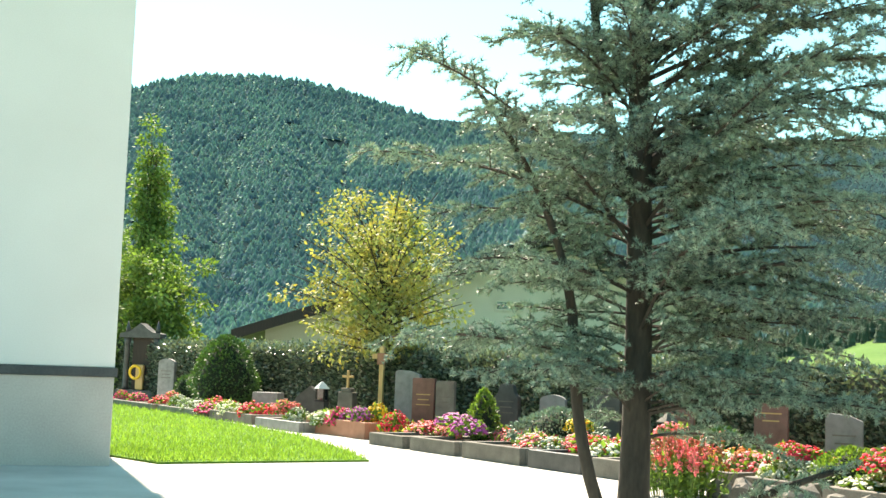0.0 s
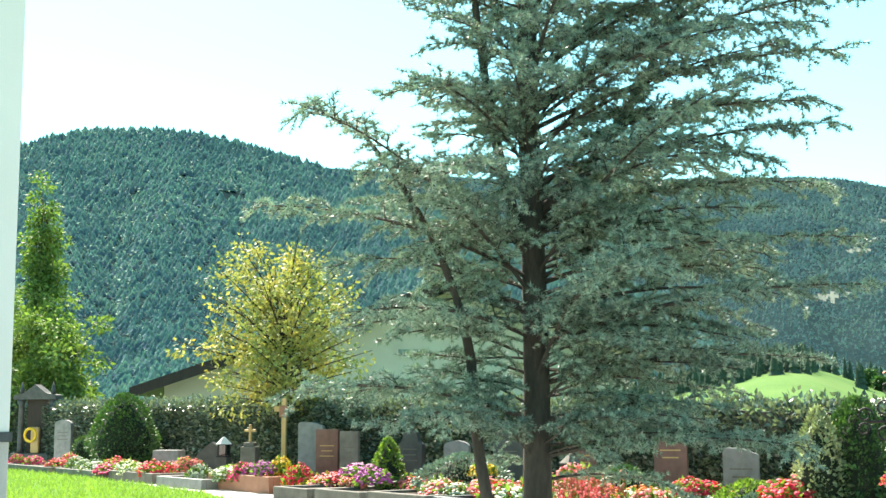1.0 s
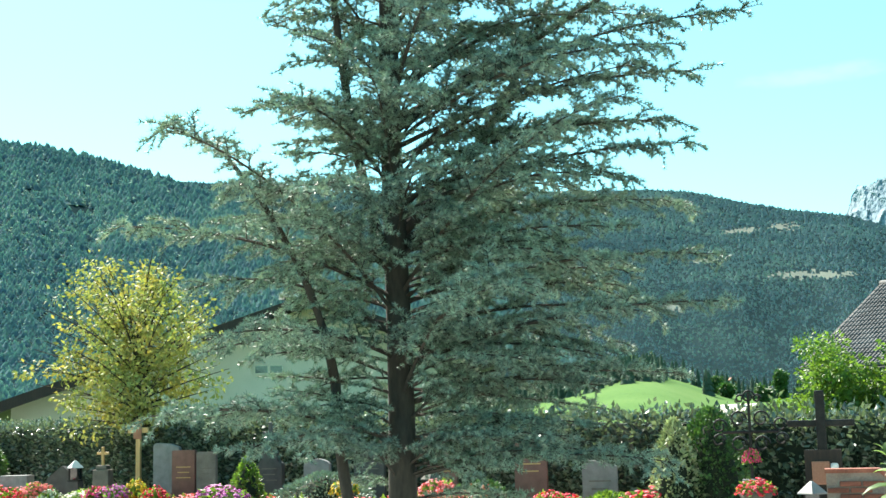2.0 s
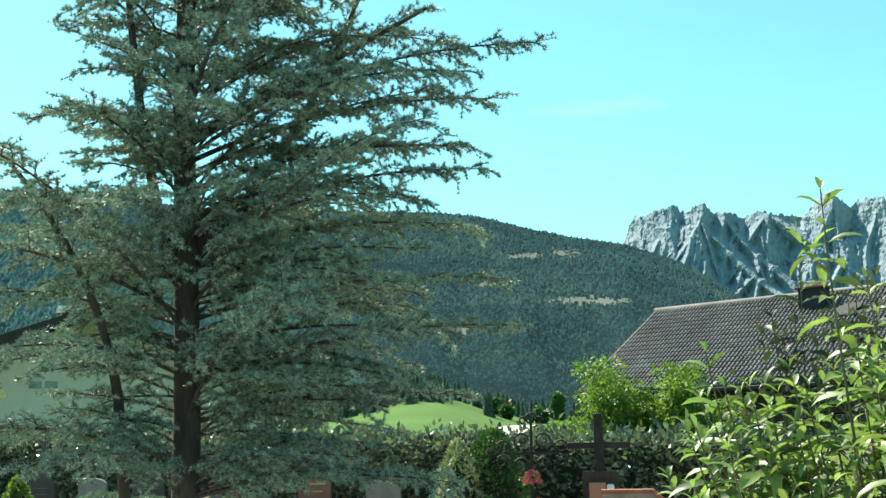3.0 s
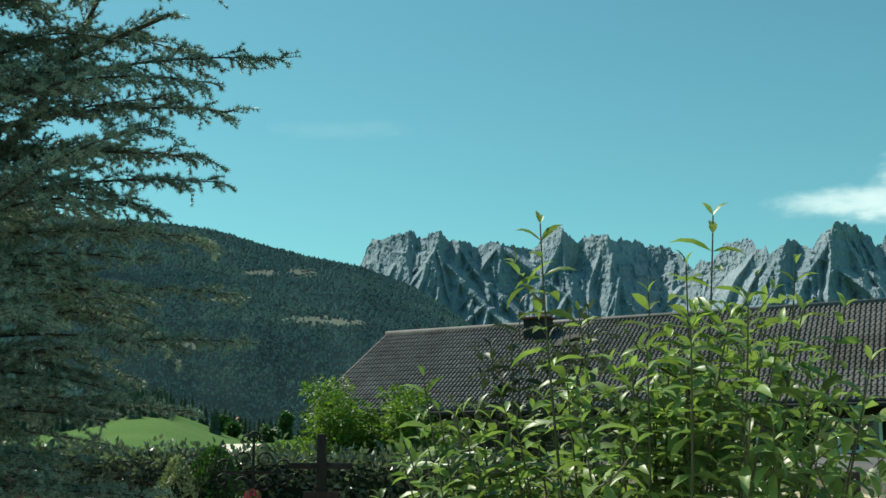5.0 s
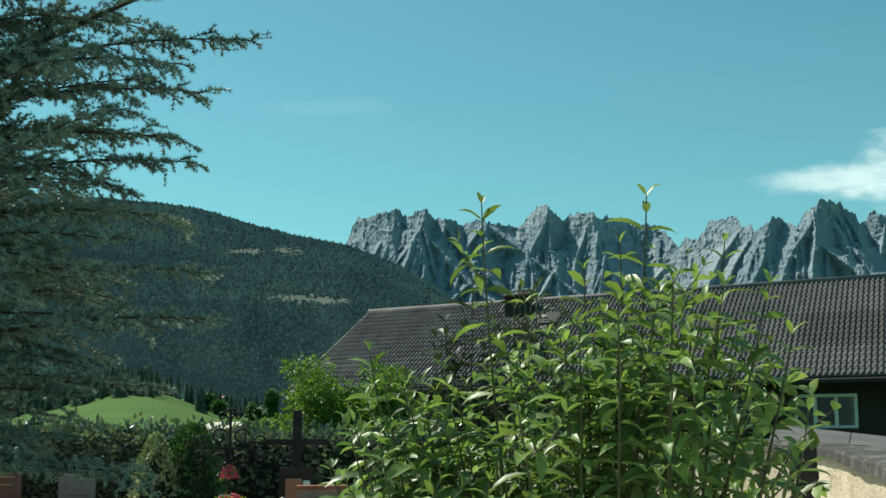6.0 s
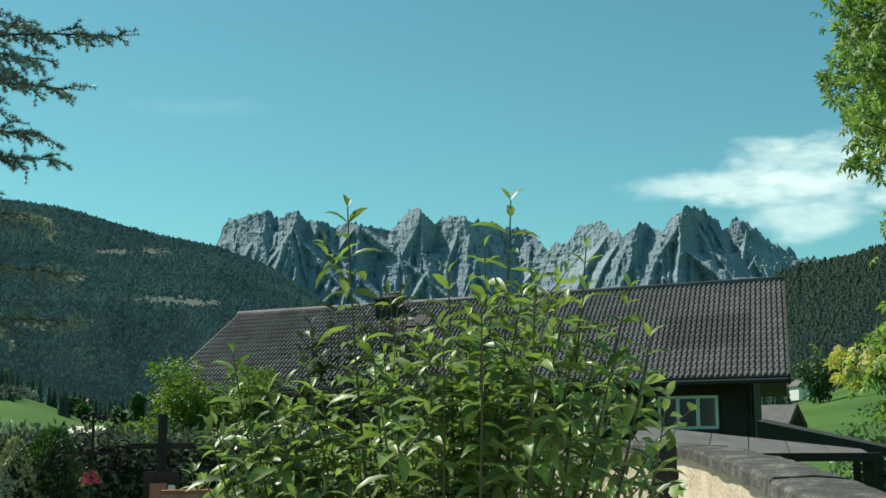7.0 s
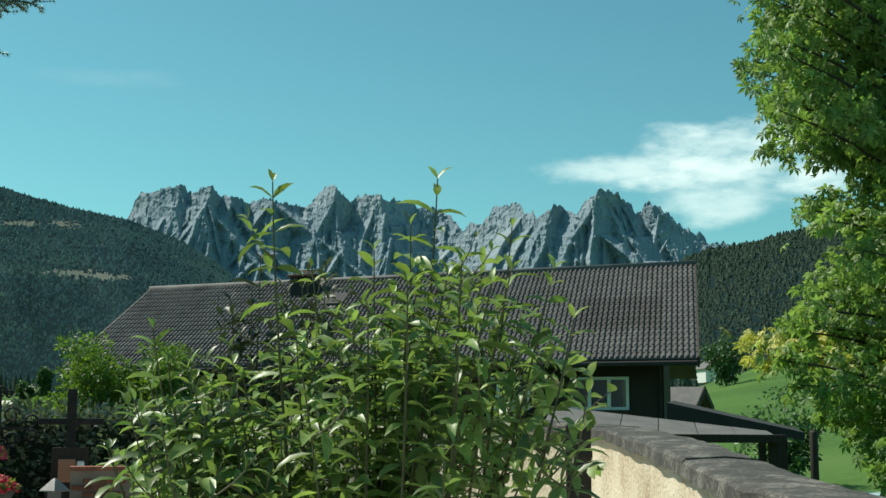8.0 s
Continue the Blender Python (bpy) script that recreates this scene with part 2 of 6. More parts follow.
# ---- mesh helpers ----
def raw_mesh(name, verts, faces, mat, smooth=False):
    me = bpy.data.meshes.new(name)
    me.from_pydata([tuple(v) for v in np.asarray(verts).tolist()], [], faces if isinstance(faces, list) else np.asarray(faces).tolist())
    me.materials.append(mat)
    if smooth:
        me.polygons.foreach_set("use_smooth", [True] * len(me.polygons))
    me.update()
    return me


def put(name, me, parent=None, at=None, label="", category="", group="", kind=""):
    ob = new(name, me)
    if parent is not None:
        ob.parent = parent
    if at is not None:
        ob.matrix_basis = at
    return tagged(ob, label, category, group, kind)


def part(name, bm, mat, parent, label="", smooth=False):
    me = bpy.data.meshes.new(name)
    bm.to_mesh(me)
    bm.free()
    me.materials.append(mat)
    if smooth:
        me.polygons.foreach_set("use_smooth", [True] * len(me.polygons))
    return put(name, me, parent, None, label)


def thing(name, at, label, category, group="", kind=""):
    ob = new(name)
    ob.empty_display_size = 0.1
    ob.matrix_basis = at
    return tagged(ob, label, category, group, kind)


def box(bm, x0, x1, y0, y1, z0, z1, m=None, bevel=0.0):
    vs = [bm.verts.new((x, y, z)) for z in (z0, z1) for x, y in ((x0, y0), (x1, y0), (x1, y1), (x0, y1))]
    fs = [bm.faces.new([vs[i] for i in f]) for f in ((3, 2, 1, 0), (4, 5, 6, 7), (0, 1, 5, 4), (1, 2, 6, 5), (2, 3, 7, 6), (3, 0, 4, 7))]
    if bevel:
        es = list({e for f in fs for e in f.edges})
        r = bmesh.ops.bevel(bm, geom=es, offset=bevel, segments=2, affect="EDGES", profile=0.5)
        vs = list({v for f in r["faces"] for v in f.verts} | {v for v in vs if v.is_valid})
    if m is not None:
        bmesh.ops.transform(bm, matrix=m, verts=[v for v in vs if v.is_valid])
    return vs


def prism(bm, outline, z0, z1):
    """An upright prism over a plan outline (counter-clockwise)."""
    lo, hi = [bm.verts.new((x, y, z0)) for x, y in outline], [bm.verts.new((x, y, z1)) for x, y in outline]
    k = len(outline)
    bm.faces.new(lo[::-1]); bm.faces.new(hi)
    for i in range(k):
        bm.faces.new((lo[i], lo[(i + 1) % k], hi[(i + 1) % k], hi[i]))


def tubes(lines, sides=6):
    """Tapered tubes along polylines [(points, radii)] as vertices and faces."""
    V, F = [], []
    ang = np.arange(sides) * 2 * math.pi / sides
    for pts, rad in lines:
        pts, rad = np.asarray(pts, float), np.asarray(rad, float)
        d = np.gradient(pts, axis=0)
        d /= np.linalg.norm(d, axis=1)[:, None] + 1e-9
        ref = np.where(np.abs(d[:, 2:3]) > 0.9, np.array([[1.0, 0, 0]]), np.array([[0, 0, 1.0]]))
        u = np.cross(d, ref); u /= np.linalg.norm(u, axis=1)[:, None]
        w = np.cross(d, u)
        base = len(V)
        for p, uu, ww, r in zip(pts, u, w, rad):
            V.extend(p + r * (math.cos(a) * uu + math.sin(a) * ww) for a in ang)
        for i in range(len(pts) - 1):
            for j in range(sides):
                a, b = base + i * sides + j, base + i * sides + (j + 1) % sides
                F.append([a, b, b + sides, a + sides])
        F.append([base + (len(pts) - 1) * sides + j for j in range(sides)])
        F.append([base + j for j in range(sides)][::-1])
    return np.array(V), F


def frames_of(d, roll):
    """Orthonormal frames whose y lies along d, turned by roll."""
    d = d / (np.linalg.norm(d, axis=1)[:, None] + 1e-9)
    ref = np.tile([[0, 0, 1.0]], (len(d), 1))
    ref[np.abs(d[:, 2]) > 0.95] = (1.0, 0, 0)
    u = np.cross(d, ref); u /= np.linalg.norm(u, axis=1)[:, None]
    w = np.cross(u, d)
    c, s = np.cos(roll)[:, None], np.sin(roll)[:, None]
    return c * u + s * w, d, c * w - s * u


def scatter(shape_v, shape_f, pos, along, roll, size):
    """Many copies of a small shape as joined vertices and faces: y of the shape lies along the given ways."""
    X, Y, Z = frames_of(np.asarray(along, float), np.asarray(roll, float))
    sv = np.asarray(shape_v, float)
    size = np.asarray(size, float).reshape(len(pos), -1)
    if size.shape[1] == 1:
        size = np.repeat(size, 3, axis=1)
    P = pos[:, None, :] + (sv[None, :, 0:1] * size[:, None, 0:1]) * X[:, None, :] + (sv[None, :, 1:2] * size[:, None, 1:2]) * Y[:, None, :] + (sv[None, :, 2:3] * size[:, None, 2:3]) * Z[:, None, :]
    k = len(sv)
    sf = np.asarray(shape_f)
    F = (sf[None] + (np.arange(len(pos)) * k)[:, None, None]).reshape(-1, sf.shape[1])
    return P.reshape(-1, 3), F


# small shapes: a leaf with a folded, bent blade; a broad leaf; a needle tuft; a blossom
LEAF_V = [(0, 0, 0), (-0.12, 0.25, 0.05), (0, 0.25, 0), (0.12, 0.25, 0.05), (-0.16, 0.5, 0.05), (0, 0.5, 0.0), (0.16, 0.5, 0.05),
          (-0.10, 0.78, -0.02), (0, 0.78, -0.06), (0.10, 0.78, -0.02), (0, 1.0, -0.16)]
LEAF_F = [(0, 2, 1), (0, 3, 2), (1, 2, 5), (1, 5, 4), (2, 3, 6), (2, 6, 5), (4, 5, 8), (4, 8, 7), (5, 6, 9), (5, 9, 8), (7, 8, 10), (8, 9, 10)]
BROAD_V = [(0, 0, 0), (-0.3, 0.4, 0.06), (0, 0.45, -0.02), (0.3, 0.4, 0.06), (0, 1.0, -0.1)]
BROAD_F = [(0, 2, 1), (0, 3, 2), (1, 2, 4), (2, 3, 4)]
rs = np.random.RandomState(7)
TUFT_V, TUFT_F = [], []
for i in range(7):
    a = i * 2.4
    tip = np.array([math.cos(a) * 0.72, 0.3 + 0.4 * rs.rand(), math.sin(a) * 0.72])
    side = np.array([-math.sin(a), 0.0, math.cos(a)]) * 0.19
    b = len(TUFT_V)
    TUFT_V += [tuple(-side * 0.6), tuple(side * 0.6), tuple(tip)]
    TUFT_F.append((b, b + 1, b + 2))
BLOOM_V = [(0, 0.25, 0)] + [(math.cos(i * math.pi / 3) * 0.5, 0.05 * (i % 2), math.sin(i * math.pi / 3) * 0.5) for i in range(6)] + [(0, -0.25, 0)]
BLOOM_F = [(0, 1 + i, 1 + (i + 1) % 6) for i in range(6)] + [(7, 1 + (i + 1) % 6, 1 + i) for i in range(6)]

# ---- ground: one sheet to the horizon ----
def lerp(table, x):
    return np.interp(x, [a for a, _ in table], [b for _, b in table])


EDGE = [(-180, 60), (-60, 60), (-25, 58), (-18, 56), (-13, 52), (-10, 47.5), (-5, 39), (0, 32.5), (5, 28.5), (12, 25), (17, 21.8), (22, 19.6), (30, 17.5), (40, 15.5), (47, 13.5), (52, 10.5), (60, 7.8), (75, 6.4), (90, 9), (130, 30), (180, 60)]
MEADOW_EL = [(-180, 1.0), (-40, 0.3), (-16, 0.3), (9, 0.3), (13, 0.8), (16, 1.5), (18.5, 2.3), (20.3, 2.3), (22, 1.65), (24, 1.0), (30, 0.6), (46, 0.7), (50, 1.1), (53, 1.5), (56, 2.4), (60, 3.0), (80, 3.2), (120, 1.0), (180, 1.0)]


def smooth(a, b, x):
    t = np.clip((x - a) / (b - a), 0, 1)
    return t * t * (3 - 2 * t)


def ground_z(az, r):
    edge = lerp(EDGE, az)
    drop = -2.2 * smooth(0.5, 3.5, r - edge)
    far = smooth(40, 420, r) * (420 * np.tan(np.radians(lerp(MEADOW_EL, az))) + 2.2)
    roll = 1.2 * np.sin(az * 0.35 + r * 0.012) * smooth(80, 250, r)
    return drop + far + roll


az_g = np.linspace(-180, 180, 361)[:-1]
r_g = np.concatenate([np.linspace(0.6, 45, 90), np.geomspace(46, 4800, 50)])
AZ, RR = np.meshgrid(az_g, r_g)
ZZ = ground_z(AZ, RR)
GV = np.stack([RR * np.sin(np.radians(AZ)), RR * np.cos(np.radians(AZ)), ZZ], -1).reshape(-1, 3)
na, nr = len(az_g), len(r_g)
GF = [[i * na + (j + 1) % na, i * na + j, (i + 1) * na + j, (i + 1) * na + (j + 1) % na] for i in range(nr - 1) for j in range(na)]
GV = np.vstack([GV, [[0, 0, 0]]])
GF += [[j, (j + 1) % na, len(GV) - 1] for j in range(na)]
ground = put("ground", raw_mesh("ground", GV, GF, M["meadow"], True), label="green valley meadow rolling towards wooded hills", category="ground", kind="structure")

# pale gravel of the churchyard, laid just over the sheet
bm = bmesh.new()
yard = [(0.0, -18)] + [tuple((lerp(EDGE, a) - 0.1) * np.array([math.sin(radians(a)), math.cos(radians(a))])) for a in range(80, -31, -5)] + [(-22, -18)]
bm.faces.new([bm.verts.new((x, y, 0.02)) for x, y in yard])
bmesh.ops.recalc_face_normals(bm, faces=bm.faces)
gravel = part("pavement", bm, M["gravel"], None)
tagged(gravel, "pale sunlit gravel path of the churchyard", "path", kind="structure")

# ---- hills with their woods ----
def fractal(x, y, z, octaves=5):
    return noise.fractal(Vector((x, y, z)), 1.0, 2.0, octaves)


def hill(name, crest, radius, foot_r, label, seed, a0, a1, steps_a, steps_s, bulge=0.55, clear=()):
    """A hillside in polar steps from its foot to a crest whose height angle follows the table, falling away behind."""
    azs = np.linspace(a0, a1, steps_a)
    ss = np.concatenate([np.linspace(0, 1, steps_s), [1.06, 1.2]])
    V = []
    for s in ss:
        for a in azs:
            rc, rf = float(lerp(radius, a)), float(lerp(foot_r, a))
            top, low = float(lerp(crest, a)) - 0.12, math.degrees(math.atan2(float(ground_z(a, rf)) - 4, rf))
            if s <= 1:
                r = rf + (rc - rf) * s
                k = s ** 1.1 * (1 - bulge) + bulge * math.sin(s * math.pi / 2)
                wob = s * (1 - s) * 4
                r += 140 * wob * fractal(a * 0.16 + seed, s * 1.3, seed, 5)
                e = low + (top - low) * k + 0.35 * wob * (1 - s) * fractal(a * 0.3 + seed, s * 2.4, seed + 7, 5)
                z = r * math.tan(radians(e))
            else:
                r = rc * (1 + (s - 1) * 1.2)
                z = rc * math.tan(radians(top)) - (s - 1) * 1500
            V.append((r * math.sin(radians(a)), r * math.cos(radians(a)), z))
    F = [[i * steps_a + j + 1, i * steps_a + j, (i + 1) * steps_a + j, (i + 1) * steps_a + j + 1][::-1] for i in range(len(ss) - 1) for j in range(steps_a - 1)]
    V = np.array(V)
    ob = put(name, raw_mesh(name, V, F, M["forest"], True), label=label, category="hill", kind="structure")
    if clear:
        ob.data.materials.append(M["clearing"])
        c = np.array([V[f].mean(0) for f in F])
        pick = near_patch(np.degrees(np.arctan2(c[:, 0], c[:, 1])), np.degrees(np.arctan2(c[:, 2] - 1.6, np.hypot(c[:, 0], c[:, 1]))), clear)
        ob.data.polygons.foreach_set("material_index", pick.astype(int))
    return ob, V.reshape(len(ss), steps_a, 3), azs


def woods(name, grid, span, count, label, seed, tall, mat, keep=None):
    """Conifers scattered over a hill's slope: ragged three-tier crowns of uneven height."""
    r = np.random.RandomState(seed)
    ns, na_ = grid.shape[0] - 3, grid.shape[1] - 1
    fs, fa = r.rand(count) ** 0.9 * ns, (span[0] + (span[1] - span[0]) * r.rand(count)) * na_
    i, j = fs.astype(int), fa.astype(int)
    u, w = (fs - i)[:, None], (fa - j)[:, None]
    P = grid[i, j] * (1 - u) * (1 - w) + grid[i + 1, j] * u * (1 - w) + grid[i, j + 1] * (1 - u) * w + grid[i + 1, j + 1] * u * w
    if keep is not None:
        az, el = np.degrees(np.arctan2(P[:, 0], P[:, 1])), np.degrees(np.arctan2(P[:, 2] - 1.6, np.hypot(P[:, 0], P[:, 1])))
        P = P[~near_patch(az, el, keep)]
    m = len(P)
    h = tall * (0.45 + 0.75 * r.rand(m) ** 1.5) * np.clip(np.hypot(P[:, 0], P[:, 1]) / 1700, 0.40, 1.2)
    wide = h * (0.42 + 0.34 * r.rand(m))
    shape_v, shape_f = [], []
    for t, (rad, z0, z1) in enumerate(((1.0, 0.0, 0.60), (0.72, 0.30, 0.82), (0.42, 0.58, 1.0))):
        b = len(shape_v)
        shape_v += [(rad * (1 + 0.18 * (-1) ** k) * math.cos(k * 1.2566 + t), z0, rad * (1 + 0.18 * (-1) ** k) * math.sin(k * 1.2566 + t)) for k in range(5)] + [(0, z1, 0)]
        shape_f += [(b + k, b + 5, b + (k + 1) % 5) for k in range(5)]
    lean = np.stack([r.randn(m) * 0.04, r.randn(m) * 0.04, np.ones(m)], 1)
    V, F = scatter(shape_v, shape_f, P - [0, 0, 0.8], lean, r.rand(m) * 6.28, np.stack([wide, h, wide], 1))
    return put(name, raw_mesh(name, V, F, M[mat]), label=label, category="forest", kind="stuff")


CREST_L = [(-60, 9), (-25, 10.6), (-18, 11.0), (-14.1, 11.62), (-12.0, 12.32), (-9.9, 12.5), (-8.2, 12.55), (-6, 12.38), (-4.2, 11.95), (-1.5, 11.2), (1, 10.4), (4, 9.2), (8, 7.5), (12, 6.0), (18, 4.0), (24, 2.5), (30, 1.0)]
CREST_M = [(-6, 11.4), (-1.4, 11.2), (2.6, 11.0), (6.1, 10.7), (12, 10.55), (17.8, 10.42), (20.4, 10.3), (22, 10.12), (24.1, 9.55), (25.9, 9.12), (28.6, 8.65), (30.9, 7.75), (32.3, 6.95), (33.6, 5.98), (34.5, 5.2), (37, 3.8), (41, 2.6), (46, 1.4)]
CREST_R = [(46, 4.0), (50, 5.6), (52.9, 6.95), (53.9, 7.42), (56.1, 7.74), (57.8, 8.18), (59.7, 8.47), (66, 9.4), (80, 10), (110, 8)]


def near_patch(az, el, spots):
    d = np.zeros(len(az), bool)
    for a, e, wa, we in spots:
        d |= ((az - a) / wa) ** 2 + ((el - e) / we) ** 2 + 0.9 * np.sin(az * 11 + el * 19) * np.sin(az * 27 - el * 33) + 0.4 * np.sin(az * 61 + el * 47) < 0.9
    return d


GLADES_L = [(-7.4, 10.4, 0.5, 0.10), (-9.5, 9.5, 0.35, 0.3), (-5.2, 9.7, 0.6, 0.25)]
GLADES_M = [(26.6, 6.1, 1.3, 0.16), (24.0, 8.15, 0.75, 0.12), (25.9, 8.2, 0.7, 0.16), (21, 5.0, 0.8, 0.2), (30.5, 5.4, 0.6, 0.2), (22.5, 6.9, 0.5, 0.1), (27.9, 6.0, 0.7, 0.12), (29.0, 4.4, 0.5, 0.25)]
hill_l, grid_l, _ = hill("wooded_hill", CREST_L, [(-60, 1500), (-10, 1500), (30, 1250)], [(-60, 260), (9, 260), (15, 460), (30, 480)], "steep hillside covered in dark conifer forest", 3.0, -60, 30, 120, 34)
hill_m, grid_m, _ = hill("wooded_ridge", CREST_M, [(-6, 2500), (20, 2350), (46, 1900)], [(-6, 900), (20, 520), (46, 560)], "long wooded ridge with small bare clearings", 11.0, -6, 46, 300, 90, clear=GLADES_M)
hill_r, grid_r, _ = hill("shaded_hill", CREST_R, [(46, 1700), (110, 1500)], [(46, 520), (110, 520)], "dark forested slope beside the rocky peaks", 23.0, 46, 110, 80, 26)
woods("conifer_forest", grid_l, (0.42, 0.96), 62000, "dense dark conifer forest on the hillside", 1, 11, "hazed_lit_conifer", GLADES_L)
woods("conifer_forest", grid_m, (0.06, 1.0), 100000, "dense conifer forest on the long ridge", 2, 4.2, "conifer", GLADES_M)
woods("conifer_forest", grid_r, (0.0, 0.36), 20000, "dark conifer forest on the shaded slope", 3, 7, "shaded_conifer")

# groves on the meadow
def grove(name, spots, tall, label, seed):
    r = np.random.RandomState(seed)
    P = []
    for a0, a1, r0, r1, k in spots:
        a, d = a0 + (a1 - a0) * r.rand(k), r0 + (r1 - r0) * r.rand(k)
        P.append(np.stack([d * np.sin(np.radians(a)), d * np.cos(np.radians(a)), ground_z(a, d) - 0.5], 1))
    P = np.concatenate(P)
    m = len(P)
    shape_v, shape_f = [], []
    for t in range(4):
        b = len(shape_v)
        shape_v += [((1 - 0.2 * t) * math.cos(k * 0.898 + t), 0.05 + 0.22 * t, (1 - 0.2 * t) * math.sin(k * 0.898 + t)) for k in range(7)] + [(0, 0.42 + 0.2 * t, 0)]
        shape_f += [(b + k, b + 7, b + (k + 1) % 7) for k in range(7)]
    h = tall * (0.5 + 0.7 * r.rand(m))
    w = h * (0.16 + 0.12 * r.rand(m))
    V, F = scatter(shape_v, shape_f, P, np.tile([[0, 0, 1.0]], (m, 1)) + r.randn(m, 3) * 0.03, r.rand(m) * 6.28, np.stack([w, h, w], 1))
    # the groves take the shade-darkened conifer colour too
    return put(name, raw_mesh(name, V, F, M["shaded_conifer"]), label=label, category="trees", kind="stuff")


grove("spruce_grove", ((11.5, 19.0, 250, 330, 190), (16.5, 20.5, 280, 400, 170), (20.0, 22.0, 345, 352, 12), (21.9, 22.6, 300, 306, 6), (22.6, 26.5, 360, 415, 60), (52.4, 53.6, 300, 360, 14), (55.5, 60, 330, 400, 18)), 5.8, "dark spruces standing in groups on the meadow", 5)

# ---- limestone peaks ----
PEAKS = [(27, 6.5), (28.58, 8.79), (28.75, 9.41), (29.05, 9.74), (30.68, 10.13), (31.2, 9.83), (31.96, 10.13), (32.49, 9.7), (32.87, 9.76), (33.52, 9.53), (34.95, 9.62), (36.01, 9.35), 
         (36.19, 9.28), (36.79, 9.86), (37.11, 10.2), (37.62, 10.21), (38.24, 9.64), (38.74, 9.9), (39.41, 9.98), (39.95, 9.71), (40.74, 9.67), (41.4, 9.42), (42.2, 9.4), (42.84, 8.92), (43.35, 8.4), (43.65, 8.65), (44.32, 8.77), 
         (44.8, 9.43), (45.72, 9.62), (46.18, 9.24), (46.71, 8.96), (47.5, 9.53), (48.41, 9.02), (48.95, 9.72), (49.53, 10.13), (50.26, 9.97), (50.88, 9.36), (51.07, 8.98), (51.61, 9.54), (52.17, 9.28), (52.93, 8.61), (53.39, 8.21), (53.88, 8.14), (54.19, 7.74), (57, 7.2)]


def rocky_massif():
    """Limestone towers: every summit is a steep pyramid with a leaning front edge, flanked by lower buttresses and broken by noise."""
    r = np.random.RandomState(12)
    ka, ks, low = 860, 120, 2.8
    azs = np.linspace(26.5, 57.0, ka)
    tooth = np.array([0.17 * noise.fractal(Vector((a * 4.2, 0.3, 5.0)), 0.6, 2.2, 5) for a in azs])
    crest = lerp(PEAKS, azs) + tooth
    s = np.linspace(0, 1, ks)[:, None]
    E, A = low + (crest - low)[None, :] * s, np.repeat(azs[None, :], ks, 0)
    R = 3520 + 26 * (E - 6)
    tops = [(a, e) for (_, e0), (a, e), (_, e1) in zip(PEAKS, PEAKS[1:], PEAKS[2:]) if e >= e0 and e >= e1]

    def pyramid(a, e, r0, fall, left, right, lean, bend):
        drop = e + 0.12 - E
        d = A - a - lean * drop - bend * np.sin(drop * 2.2 + a)
        q = r0 - fall * np.maximum(drop, 0) + np.where(d < 0, -d * left, d * right)
        return np.where(drop > 0, q, 9e9)

    for a, e in tops:
        R = np.minimum(R, pyramid(a, e, 3480 + 30 * r.randn(), 36 + 8 * r.rand(), 40 + 25 * r.rand(), 50 + 35 * r.rand(), 0.30 * r.randn(), 0.10))
    for k in range(520):        # lower buttresses, ever smaller
        a, f = 27 + 29 * r.rand(), 0.15 + 0.82 * r.rand()
        j = int((a - 26.5) / 30.5 * (ka - 1))
        e = low + (crest[j] - low) * f
        size = 0.8 + 0.7 * r.rand()
        R = np.minimum(R, pyramid(a, e, R[int(f * (ks - 1)), j] - 3, 30 + 16 * r.rand(), (75 + 90 * r.rand()) / size, (85 + 110 * r.rand()) / size, 0.42 * r.randn(), 0.05 + 0.05 * r.rand()))
    V = []
    for i in range(ks):
        for j in range(ka):
            a, e = A[i, j], E[i, j]
            p = Vector((a * 2.0 + 0.7 * e, e * 1.3 - 0.4 * a, 1.7))
            n1 = noise.ridged_multi_fractal(p, 0.85, 2.1, 6, 0.9, 2.0) - 1.0
            n2 = noise.fractal(Vector((a * 7.0 - e, e * 6.0, 9.1)), 0.55, 2.1, 4)
            q = R[i, j] - 9 * n1 - 3.8 * n2
            V.append((q * math.sin(radians(a)), q * math.cos(radians(a)), q * math.tan(radians(e))))
    for a in azs:
        V.append((4600 * math.sin(radians(a)), 4600 * math.cos(radians(a)), 100.0))
    F = [[i * ka + j, i * ka + j + 1, (i + 1) * ka + j + 1, (i + 1) * ka + j] for i in range(ks) for j in range(ka - 1)]
    return put("rocky_peaks", raw_mesh("rocky_peaks", np.array(V), F, M["hazed_rock"]), label="jagged pale grey limestone peaks above the valley", category="mountain", kind="structure")


rocky_massif()

# ---- the church: a rendered corner over a grey plinth ----
church = thing("church", pose(-4.54, 17.89, 0, 0, 0, 18), "white rendered church wall with a grey plinth and dark band", "church")
bm = bmesh.new(); box(bm, -9, 0, 0, 5, 1.37, 11, bevel=0.01); part("wall", bm, M["render"], church)
bm = bmesh.new(); box(bm, -9, 0.0, 0.0, 5, -0.05, 1.24, bevel=0.012); part("plinth", bm, M["plinth"], church, "grey rendered plinth")
bm = bmesh.new(); box(bm, -9.04, 0.04, -0.04, 5.04, 1.24, 1.37, bevel=0.012); part("band", bm, M["band"], church, "dark moulded band")
bm = bmesh.new(); box(bm, -9.05, 0.05, -0.05, 5.05, 11, 11.3, bevel=0.02); part("cornice", bm, M["render"], church)

# ---- long house with the tiled roof ----
UE, UN = Vector((-0.391, 0.920, 0)), Vector((math.sin(radians(53.3)), math.cos(radians(53.3)), 0))
EAVE_R, ROOF_L, ROOF_W, ROOF_T = Vector((23.72, 17.27, 2.96)), 18.1, 5.87, 0.477
